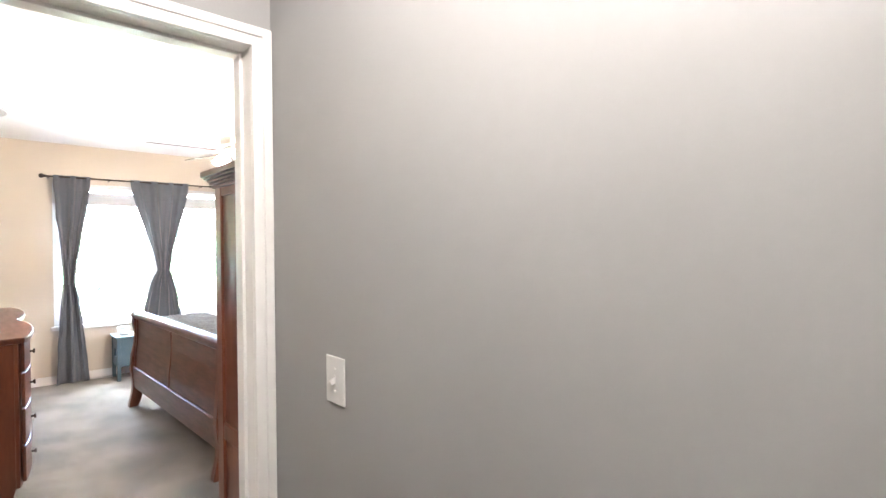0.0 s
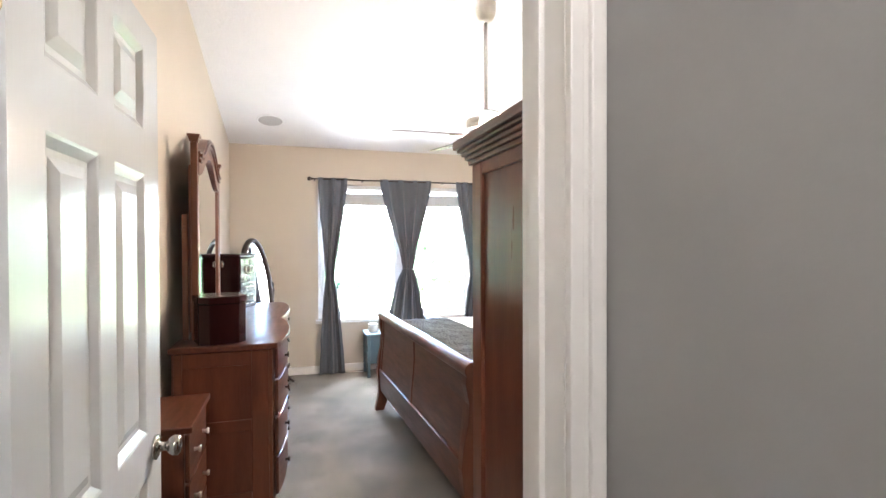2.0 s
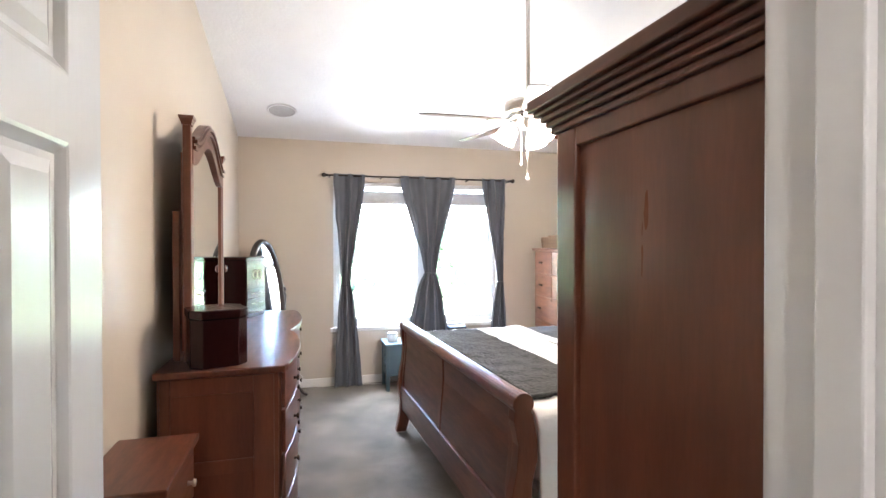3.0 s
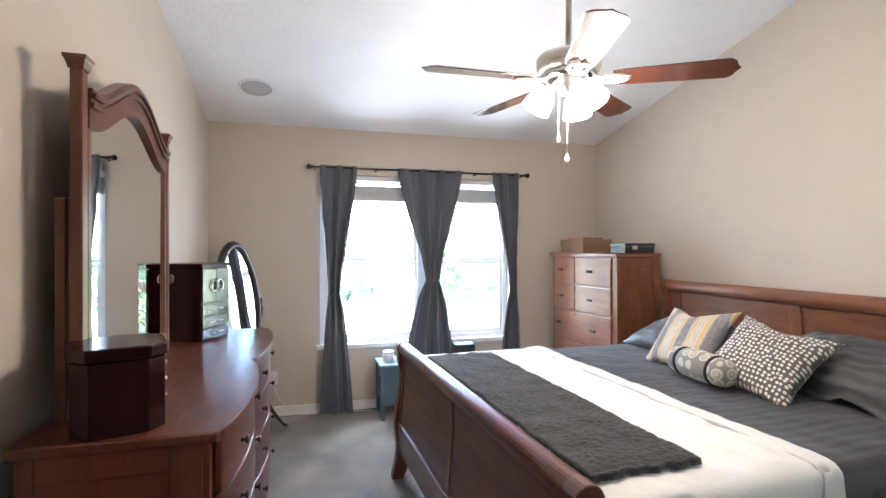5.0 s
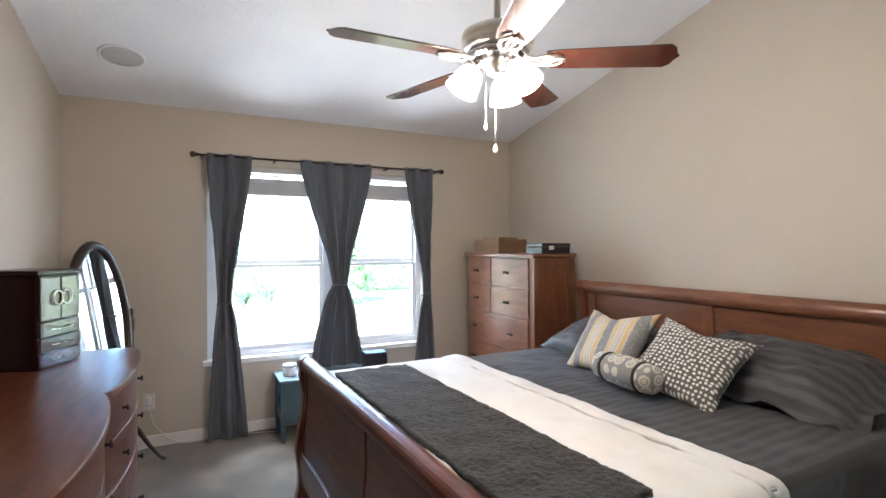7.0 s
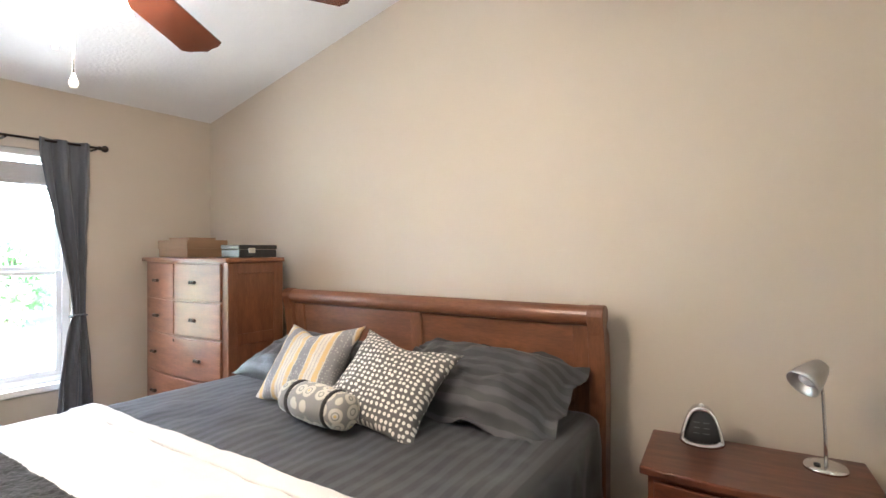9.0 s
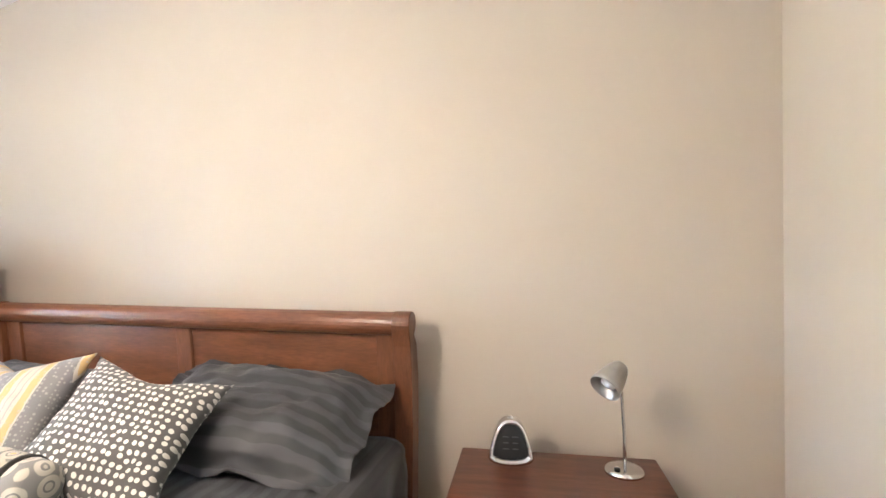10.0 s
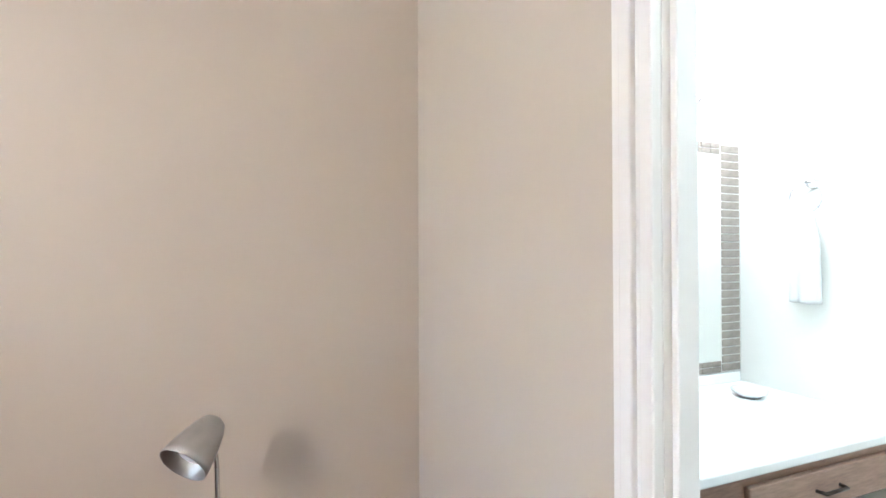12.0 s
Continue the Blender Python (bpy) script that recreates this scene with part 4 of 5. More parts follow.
for x0, x1 in ((DX0 + 0.05, mid - 0.02), (mid + 0.02, DX1 - 0.05)):
    for z0, z1 in rows:
        line = bow_line(x0, x1, 0.0)
        d = part("drawer", prism(line + [(x, y + 0.018) for x, y in line[::-1]], "z", z0, z1, 0.004), WOOD, dresser)
        for k in (0.22, 0.78):
            x = x0 + (x1 - x0) * k
            part("knob", knob_mesh((x, bow(x) + 0.018, (z0 + z1) / 2)), BRONZE, d, "dark bronze knob")

mirror = thing("dresser_mirror", "arched wooden dresser mirror between capped posts", "mirror", (-3.92, 0.165, DTOP))
MY = 0.165
for x in (-3.385, -4.455):
    part("post", box(x - 0.022, x + 0.022, MY - 0.017, MY + 0.017, DTOP + 0.001, 2.005, 0.004), WOODV, mirror)
    cap = [(0.0265, 2.0055), (0.028, 2.0055), (0.029, 2.015), (0.033, 2.020), (0.035, 2.028), (0.041, 2.034), (0.042, 2.045), (0.0, 2.048)]
    c = lathe([(r * 1.414, z) for r, z in cap], (0, 0, 0), 4)
    c.transform(Matrix.Translation((x, MY, 0)) @ Matrix.Diagonal((0.86, 0.74, 1.0, 1.0)) @ pose(0, 0, 0, 0, 0, 45))
    for f in c.faces:
        f.smooth = False
    part("cap", c, WOODV, mirror)
    part("support", box(x - 0.056, x - 0.004, MY - 0.065, MY - 0.036, DTOP + 0.001, 1.62, 0.003), WOODV, mirror, "plain upright support behind the post")
xa, xb = -4.423, -3.417


def arch(z0, rise, n=28):
    """A raised arch with level shoulders."""
    out = []
    for k in range(n + 1):
        u = k / n
        s = 0.5 - 0.5 * math.cos(2 * math.pi * min(1, max(0, (u - 0.05) / 0.90)))
        out.append((xa + (xb - xa) * u, z0 + rise * s ** 0.8))
    return out


for i, (lo, hi, y1) in enumerate(((0.0, 0.066, 0.018), (0.066, 0.082, 0.030), (0.082, 0.094, 0.022), (0.094, 0.111, 0.036), (0.111, 0.125, 0.026))):
    a, b_ = arch(1.840 + lo, 0.155), arch(1.840 + hi, 0.155)
    part("arched_rail" if i == 0 else "moulding", prism(a + b_[::-1], "y", MY - 0.022, MY + y1, 0.002), WOOD, mirror)
part("bottom_rail", box(xa, xb, MY - 0.022, MY + 0.018, DTOP + 0.03, DTOP + 0.10, 0.004), WOOD, mirror)
for x0, x1 in ((xa, xa + 0.030), (xb - 0.030, xb)):
    part("inner_stile", box(x0, x1, MY - 0.020, MY + 0.014, DTOP + 0.10, 1.84, 0.003), WOODV, mirror)
part("mirror_glass", prism([(xa + 0.02, DTOP + 0.09), (xb - 0.02, DTOP + 0.09)] + [(x, z + 0.02) for x, z in arch(1.840, 0.155)[::-1]], "y", MY - 0.012, MY - 0.004), MIRROR, mirror, "clear mirror glass").matrix_basis = Matrix.Rotation(radians(-0.9), 4, "Z")
part("backing", prism([(xa, DTOP + 0.04), (xb, DTOP + 0.04)] + [(x, z + 0.05) for x, z in arch(1.840, 0.155)[::-1]], "y", MY - 0.034, MY - 0.024), WOODV, mirror)
for x in (-4.455,):
    part("pivot_knob", lathe([(0, 0), (0.022, 0), (0.024, 0.006), (0.016, 0.014), (0, 0.016)], (x, MY + 0.025, 1.31), 14, "y"), WOOD, mirror)

mirror.matrix_basis = Matrix.Translation((-3.93, 0.155, DTOP)) @ Matrix.Rotation(radians(1.6), 4, "Z")


# ---- boxes on the dresser ----
def eight(cx, cy, a, b_, c):
    return [(cx - a, cy - b_ + c), (cx - a + c, cy - b_), (cx + a - c, cy - b_), (cx + a, cy - b_ + c), (cx + a, cy + b_ - c), (cx + a - c, cy + b_), (cx - a + c, cy + b_), (cx - a, cy + b_ - c)]


jb = thing("jewelry_box", "dark mahogany eight-sided jewelry box on the dresser", "jewelry box", (-3.332, 0.296, DTOP), 18)
part("body", prism(eight(0, 0, 0.118, 0.115, 0.044), "z", 0.001, 0.207, 0.003), MAHOG, jb, local=True)
part("lid", prism(eight(0, 0, 0.124, 0.121, 0.046), "z", 0.210, 0.248, 0.006), MAHOG, jb, local=True)
for z in (0.072, 0.122, 0.172):
    part("knob", knob_mesh((0.0, 0.115, z), out=0.011, r=0.005), NICKEL, jb, "tiny silver knob", local=True)
ja = thing("jewelry_chest", "tall dark mahogany jewelry chest with ring pulls", "jewelry box", (-4.83, 0.215, DTOP), -22)
part("body", box(-0.14, 0.14, -0.13, 0.115, 0.0, 0.415, 0.004), MAHOG, ja, local=True)
part("lid", box(-0.15, 0.15, -0.14, 0.128, 0.416, 0.438, 0.005), MAHOG, ja, local=True)
for x0, x1 in ((-0.132, -0.002), (0.002, 0.132)):
    d = part("door", box(x0, x1, 0.1155, 0.126, 0.215, 0.405, 0.003), GLOSS, ja, "glossy cabinet door", local=True)
    xc = -0.03 if x0 < 0 else 0.03
    part("ring_pull", tube([(xc + 0.032 * math.cos(a), 0.133, 0.31 + 0.032 * math.sin(a)) for a in [2 * math.pi * k / 20 for k in range(21)]], 0.004, 6), NICKEL, d, "silver ring pull", local=True)
for z0, z1 in ((0.14, 0.205), (0.072, 0.134), (0.01, 0.066)):
    d = part("drawer", box(-0.132, 0.132, 0.1155, 0.126, z0, z1, 0.003), GLOSS, ja, local=True)
    for x in (-0.04, 0.04):
        part("pull", tube([(x - 0.02, 0.126, (z0 + z1) / 2), (x - 0.016, 0.137, (z0 + z1) / 2), (x + 0.016, 0.137, (z0 + z1) / 2), (x + 0.02, 0.126, (z0 + z1) / 2)], 0.003, 6), NICKEL, d, "silver bar pull", local=True)


# ---- low chest behind the door ----
lc = thing("low_chest", "small red-brown wooden chest behind the open door", "chest", (-2.65, 0.17, 0))
part("top", box(-2.86, -2.43, 0.06, 0.315, 0.778, 0.802, 0.005), WOOD, lc)
part("body", box(-2.845, -2.445, 0.065, 0.285, 0.06, 0.778, 0.003), WOODV, lc)
part("plinth", box(-2.85, -2.44, 0.062, 0.29, 0.0, 0.06, 0.003), WOODV, lc)
for z0, z1 in ((0.08, 0.24), (0.25, 0.41), (0.42, 0.58), (0.59, 0.765)):
    d = part("drawer", box(-2.835, -2.455, 0.2855, 0.301, z0, z1, 0.004), WOOD, lc)
    for x in (-2.74, -2.55):
        part("knob", knob_mesh((x, 0.301, (z0 + z1) / 2), r=0.013), NICKEL, d, "silver knob")


# ---- armoire ----
AX0, AX1, AY0, AY1 = -1.845, -1.275, 1.172, 1.93
ar = thing("armoire", "tall red-brown wooden armoire with a stepped cornice", "armoire", ((AX0 + AX1) / 2, (AY0 + AY1) / 2, 0))
part("body", box(AX0 + 0.015, AX1, AY0 + 0.012, AY1 - 0.012, 0.0, 1.70), WOODV, ar)
fr = box(AX0, AX0 + 0.07, AY0, AY0 + 0.02, 0.0, 1.70, 0.004)
box(AX1 - 0.07, AX1, AY0, AY0 + 0.02, 0.0, 1.70, 0.004, fr)
for z0, z1 in ((0.0, 0.13), (0.62, 0.69), (1.655, 1.70)):
    box(AX0 + 0.07, AX1 - 0.07, AY0 + 0.001, AY0 + 0.02, z0, z1, 0.004, fr)
part("side_frame", fr, WOODV, ar)
for (e, z0, z1) in ((0.010, 1.690, 1.704), (0.018, 1.704, 1.716), (0.026, 1.716, 1.728), (0.036, 1.728, 1.738), (0.046, 1.738, 1.764)):
    part("cornice", box(AX0 - e, AX1, AY0 - e, AY1 + min(e, 0.012), z0, z1, 0.004), WOOD, ar)
for y0, y1 in ((AY0 + 0.03, (AY0 + AY1) / 2 - 0.003), ((AY0 + AY1) / 2 + 0.003, AY1 - 0.03)):
    d = part("door", box(AX0 - 0.004, AX0 + 0.0145, y0, y1, 0.66, 1.66, 0.004), WOODV, ar)
    part("knob", lathe([(0, 0), (0.008, 0), (0.006, -0.012), (0.015, -0.018), (0, -0.026)], (AX0 - 0.004, y1 - 0.03 if y0 < 1.3 else y0 + 0.03, 1.1), 14, "x"), BRONZE, d, "dark bronze knob")
for z0, z1 in ((0.10, 0.36), (0.37, 0.64)):
    d = part("drawer", box(AX0 - 0.004, AX0 + 0.0145, AY0 + 0.03, AY1 - 0.03, z0, z1, 0.004), WOODV, ar)


# ---- tall chest of drawers ----
CX0, CX1, CYF, CYB, CT = -6.06, -5.03, 3.175, 3.585, 1.425
ch = thing("tall_chest", "honey-brown wooden chest with bowed drawers and bronze knobs", "chest of drawers", ((CX0 + CX1) / 2, 3.45, 0))


def cbow(x, deep=0.0):
    u = (x - CX0) / (CX1 - CX0)
    return CYF - deep - 0.055 * math.sin(math.pi * u)


def cline(x0, x1, deep, n=30):
    return [(x0 + (x1 - x0) * k / n, cbow(x0 + (x1 - x0) * k / n, deep)) for k in range(n + 1)]


part("top", prism([(CX0 - 0.02, CYB), *cline(CX0 - 0.02, CX1 + 0.03, 0.02), (CX1 + 0.03, CYB)], "z", CT - 0.028, CT, 0.006), PINE, ch)
part("body", prism([(CX0, CYB), *cline(CX0, CX1, -0.012), (CX1, CYB)], "z", 0.08, CT - 0.029), PINEV, ch)
for x in (CX0 + 0.01, CX1 - 0.07):
    for y in (CYF + 0.03, CYB - 0.07):
        part("foot", box(x, x + 0.06, y, y + 0.06, 0.0, 0.08, 0.006), PINEV, ch)
sf = box(CX1, CX1 + 0.009, CYF + 0.012, CYF + 0.075, 0.08, CT - 0.03, 0.003)
box(CX1, CX1 + 0.009, CYB - 0.07, CYB, 0.08, CT - 0.03, 0.003, sf)
for z0, z1 in ((0.08, 0.17), (0.88, 0.95), (CT - 0.10, CT - 0.03)):
    box(CX1, CX1 + 0.008, CYF + 0.075, CYB - 0.07, z0, z1, 0.003, sf)
part("side_frame", sf, PINEV, ch)
zr = [(0.12, 0.365), (0.38, 0.635), (0.65, 0.905), (0.92, 1.14), (1.155, 1.385)]
for k, (z0, z1) in enumerate(zr):
    cols = ((CX0 + 0.045, (CX0 + CX1) / 2 - 0.004), ((CX0 + CX1) / 2 + 0.004, CX1 - 0.045)) if k > 2 else ((CX0 + 0.045, CX1 - 0.045),)
    for x0, x1 in cols:
        line = cline(x0, x1, 0.0, 20)
        d = part("drawer", prism(line + [(x, y + 0.016) for x, y in line[::-1]], "z", z0, z1, 0.004), PINE, ch)
        for f in ((0.5,) if k > 2 else (0.2, 0.8)):
            x = x0 + (x1 - x0) * f
            kb = knob_mesh((0, 0, 0), r=0.011)
            for e in (-1, 1):
                lathe([(0, 0), (0.004, 0), (0.009, 0.018 * e), (0.012, 0.026 * e), (0.007, 0.032 * e), (0, 0.033 * e)], (0, 0.018, 0), 10, "x", kb)
            kb.transform(Matrix.Translation((x, cbow(x), (z0 + z1) / 2)) @ pose(0, 0, 0, 180))
            part("knob", kb, BRONZE, d, "dark bronze knob")
part("keyhole", box(-5.549, -5.541, CYF - 0.060, CYF - 0.050, 0.872, 0.892, 0.002), BRONZE, ch, "dark bronze keyhole plate")
bx = thing("cardboard_box", "flat brown cardboard box on the tall chest", "box", (-5.72, 3.40, CT))
part("tray", box(-6.00, -5.60, 3.24, 3.53, CT + 0.001, CT + 0.095, 0.003), CARD, bx)
part("lid", box(-6.005, -5.595, 3.235, 3.535, CT + 0.060, CT + 0.122, 0.003), CARD, bx)
part("flap", box(-5.93, -5.66, 3.28, 3.48, CT + 0.123, CT + 0.140, 0.002), CARD, bx)
sb = thing("lock_box", "black metal cash box with a silver latch", "box", (-5.14, 3.42, CT))
part("body", box(-5.235, -5.035, 3.27, 3.545, CT + 0.001, CT + 0.052, 0.004), BLACK, sb)
part("lid", box(-5.238, -5.032, 3.267, 3.548, CT + 0.053, CT + 0.082, 0.005), BLACK, sb)
part("latch", box(-5.0335, -5.027, 3.33, 3.38, CT + 0.030, CT + 0.062, 0.002), CHROME, sb, "silver latch")


# ---- ceiling fan ----
FX, FY, FZ = -3.53, 1.905, 2.175
fan = thing("ceiling_fan", "brushed nickel ceiling fan with cherry blades and lit shades", "ceiling fan", (FX, FY, FZ))
zt = roof(FX)
part("canopy", lathe([(0, zt + 0.02), (0.066, zt + 0.02), (0.069, zt - 0.045), (0.064, zt - 0.085), (0.048, zt - 0.120), (0.024, zt - 0.136), (0, zt - 0.137)], (FX, FY, 0), 28), NICKEL, fan)
part("downrod", tube([(FX, FY, zt - 0.08), (FX, FY, FZ + 0.10)], 0.013, 12), NICKEL, fan)
part("motor_housing", lathe([(0, 0.138), (0.024, 0.136), (0.028, 0.114), (0.060, 0.110), (0.112, 0.106), (0.128, 0.101), (0.135, 0.092), (0.135, 0.068), (0.130, 0.064), (0.134, 0.058), (0.128, 0.038), (0.100, 0.026), (0, 0.024)], (FX, FY, FZ), 36), NICKEL, fan)
part("vent_ring", lathe([(0.060, 0.024), (0.118, 0.024), (0.108, 0.004), (0.062, 0.000), (0.060, 0.024)], (FX, FY, FZ), 36), CHROME, fan)
part("switch_housing", lathe([(0, 0.020), (0.040, 0.020), (0.052, 0.006), (0.050, -0.030), (0.042, -0.046), (0.030, -0.055), (0, -0.056)], (FX, FY, FZ), 28), NICKEL, fan)
for k in range(5):
    a = radians(53.4 + 72 * k)
    m = Matrix.Translation((FX, FY, FZ)) @ pose(0, 0, 0, 0, 0, math.degrees(a))
    outline = [(x * 0.975, y) for x, y in [(0.185, -0.052), (0.24, -0.060), (0.56, -0.068), (0.610, -0.070), (0.632, -0.050), (0.640, -0.022), (0.654, 0.0), (0.640, 0.022), (0.632, 0.050), (0.610, 0.070), (0.56, 0.068), (0.24, 0.060), (0.185, 0.052)]]
    bl = prism(outline, "z", -0.003, 0.003, 0.0015)
    bl.transform(m @ pose(0, 0, 0, -11, 2.2 if k == 0 else 0.3, 0))
    blade = part("blade", bl, BLADE, fan, "cherry-stained wooden blade")
    arm = bmesh.new()
    for s in (1, -1):
        tube([(0.095, 0.006 * s, 0.012), (0.135, 0.020 * s, -0.010), (0.175, 0.038 * s, -0.013), (0.215, 0.034 * s, -0.012), (0.245, 0.010 * s, -0.011), (0.225, 0.004 * s, -0.011), (0.190, 0.012 * s, -0.012), (0.160, 0.006 * s, -0.011)], [0.008, 0.008, 0.007, 0.007, 0.006, 0.006, 0.006, 0.006], 8, arm)
    arm.transform(m @ pose(0, 0, 0, -6, 0, 0))
    part("blade_arm", arm, NICKEL, blade, "scrolled nickel blade bracket")
for k in range(3):
    a = radians(14 + 120 * k)
    d = Vector((math.cos(a), math.sin(a), 0))
    c = Vector((FX, FY, FZ - 0.03)) + 0.086 * d
    part("light_arm", tube([(FX + 0.03 * d.x, FY + 0.03 * d.y, FZ - 0.035), tuple(c + Vector((-0.02 * d.x, -0.02 * d.y, 0.012))), tuple(c + Vector((0, 0, -0.012)))], 0.010, 10), NICKEL, fan)
    tilt = Matrix.Translation(c) @ Matrix.Rotation(radians(-31), 4, Vector((0, 0, 1)).cross(d))
    sh = lathe([(0.020, -0.004), (0.036, -0.011), (0.052, -0.032), (0.061, -0.063), (0.065, -0.090), (0.072, -0.119), (0.068, -0.119), (0.059, -0.088), (0.056, -0.063), (0.048, -0.034), (0.020, -0.009)], (0, 0, 0), 24)
    sh.transform(tilt @ Matrix.Scale(0.88, 4))
    s = part("glass_shade", sh, SHADE, fan, "lit frosted glass bell shade")
    bu = lathe([(0, -0.02), (0.014, -0.025), (0.026, -0.060), (0.028, -0.078), (0.020, -0.098), (0, -0.106)], (0, 0, 0), 16)
    bu.transform(tilt @ Matrix.Scale(0.88, 4))
    part("bulb", bu, SHADE, s, "glowing bulb")
    lamp("fan_bulb_light", "POINT", FAN_WATTS, (1.0, 0.82, 0.62), Matrix.Translation(tilt @ Vector((0, 0, -0.165))), radius=0.07)
for dx, dy, z1, fob in ((-0.058, -0.016, 1.940, 0.007), (-0.030, 0.010, 1.852, 0.010)):
    ch_ = tube([(FX + dx, FY + dy, FZ - 0.03), (FX + dx, FY + dy, z1 + 0.02)], 0.0022, 6)
    for k in range(int((FZ - 0.05 - z1) / 0.012)):
        lathe([(0, -0.003), (0.0032, 0), (0, 0.003)], (FX + dx, FY + dy, z1 + 0.02 + 0.012 * k), 6, bm=ch_)
    c_ = part("pull_chain", ch_, CHROME, fan)
    part("pull_fob", lathe([(0, -0.014), (fob * 0.7, -0.012), (fob, 0.0), (fob * 0.6, 0.012), (0.002, 0.022), (0, 0.024)], (FX + dx, FY + dy, z1), 12), WAX, c_, "small white pull")

# ---- ceiling speaker, switch, outlet ----
sx, sy = -5.59, 0.48
cs = thing("ceiling_speaker", "round off-white speaker grille set in the ceiling", "speaker", (sx, sy, roof(sx)))
mt = Matrix.Translation((sx, sy, roof(sx) - 0.001)) @ Matrix.Rotation(-math.atan(PITCH), 4, "Y")
g = lathe([(0, -0.007), (0.108, -0.006), (0.112, -0.004), (0.112, 0.004), (0, 0.004)], (0, 0, 0), 36)
g.transform(mt)
part("grille", g, SPEAKER, cs)
g = lathe([(0.113, 0.004), (0.113, -0.007), (0.120, -0.010), (0.128, -0.006), (0.130, 0.004)], (0, 0, 0), 36)
g.transform(mt)
part("rim", g, CEIL, cs)

sw = thing("light_switch", "ivory plastic toggle switch plate on the grey wall", "light switch", (-0.7375, YH, 1.090))
part("plate", box(-0.7825, -0.6925, YH - 0.006, YH - 0.0005, 1.028, 1.152, 0.003), PLATE, sw)
part("slot", box(-0.7430, -0.7320, YH - 0.0075, YH - 0.0055, 1.077, 1.103, 0.0005), PLATE, sw)
tg = box(-0.004, 0.004, -0.016, 0.0, -0.006, 0.006, 0.0015)
tg.transform(Matrix.Translation((-0.7375, YH - 0.006, 1.092)) @ pose(0, 0, 0, 28))
part("toggle", tg, PLATE, sw)
for z in (1.061, 1.119):
    part("screw", lathe([(0, 0), (0.004, 0), (0.003, -0.0015), (0, -0.002)], (-0.7375, YH - 0.006, z), 10, "y"), PLATE, sw)

ou = thing("wall_outlet", "white duplex outlet plate beside the curtain", "outlet", (XW, 0.565, 0.335))
part("plate", box(XW + 0.0005, XW + 0.006, 0.527, 0.603, 0.275, 0.395, 0.003), PLATE, ou)
for z in (0.308, 0.362):
    r_ = part("receptacle", box(XW + 0.006, XW + 0.008, 0.547, 0.583, z - 0.017, z + 0.017, 0.004), PLATE, ou)
    for y in (0.558, 0.572):
        part("slot", box(XW + 0.008, XW + 0.0085, y - 0.0015, y + 0.0015, z - 0.004, z + 0.006), BLACK, r_)
cd = thing("power_cord", "thin white power cord trailing to the carpet", "cord", (XW + 0.03, 0.6, 0))
part("plug", box(XW + 0.0085, XW + 0.035, 0.553, 0.577, 0.350, 0.374, 0.004), PLATE, cd)
part("cable", tube([(XW + 0.034, 0.565, 0.362), (XW + 0.06, 0.57, 0.30), (XW + 0.05, 0.60, 0.18), (XW + 0.05, 0.68, 0.07), (XW + 0.06, 0.80, 0.012), (XW + 0.05, 0.98, 0.008), (XW + 0.06, 1.25, 0.008), (XW + 0.10, 1.45, 0.006)], 0.0035, 6), PLATE, cd)

# ---- nightstand, clock and reading lamp ----
NX0, NX1, NY0, NY1, NZ = -2.672, -2.00, 3.275, 3.70, 0.736
ns = thing("nightstand", "red-brown wooden nightstand with a bowed front", "nightstand", ((NX0 + NX1) / 2, 3.45, 0))


def nline(x0, x1, deep, n=20):
    return [(x0 + (x1 - x0) * k / n, NY0 - deep - 0.035 * math.sin(math.pi * (x0 + (x1 - x0) * k / n - NX0) / (NX1 - NX0))) for k in range(n + 1)]


part("top", prism([(NX0, NY1 - 0.03), *nline(NX0, NX1, 0.0), (NX1, NY1 - 0.03)], "z", NZ - 0.028, NZ, 0.006), WOOD, ns)
part("body", prism([(NX0 + 0.025, NY1 - 0.06), *nline(NX0 + 0.025, NX1 - 0.025, -0.03), (NX1 - 0.025, NY1 - 0.06)], "z", 0.07, NZ - 0.029), WOODV, ns)
for x in (NX0 + 0.03, NX1 - 0.09):
    for y in (NY0 + 0.04, NY1 - 0.15):
        part("foot", box(x, x + 0.06, y, y + 0.06, 0.0, 0.07, 0.005), WOODV, ns)
for z0, z1 in ((0.09, 0.28), (0.29, 0.48), (0.49, 0.69)):
    line = nline(NX0 + 0.045, NX1 - 0.045, -0.028)
    d = part("drawer", prism(line + [(x, y - 0.016) for x, y in line[::-1]], "z", z0, z1, 0.004), WOOD, ns)
    kb = knob_mesh((0, 0, 0))
    xk = (NX0 + NX1) / 2
    kb.transform(Matrix.Translation((xk, NY0 - 0.020, (z0 + z1) / 2)) @ pose(0, 0, 0, 180))
    part("knob", kb, BRONZE, d, "dark bronze knob")

ns.matrix_basis = Matrix.Translation((-2.680, 3.618, 0)) @ Matrix.Rotation(radians(5.6), 4, "Z") @ Matrix.Translation((2.672, -3.67, 0)) @ ns.matrix_basis

clk = thing("alarm_clock", "small chrome dome-shaped alarm clock with a dark face", "clock", (-2.492, 3.535, NZ), 10)


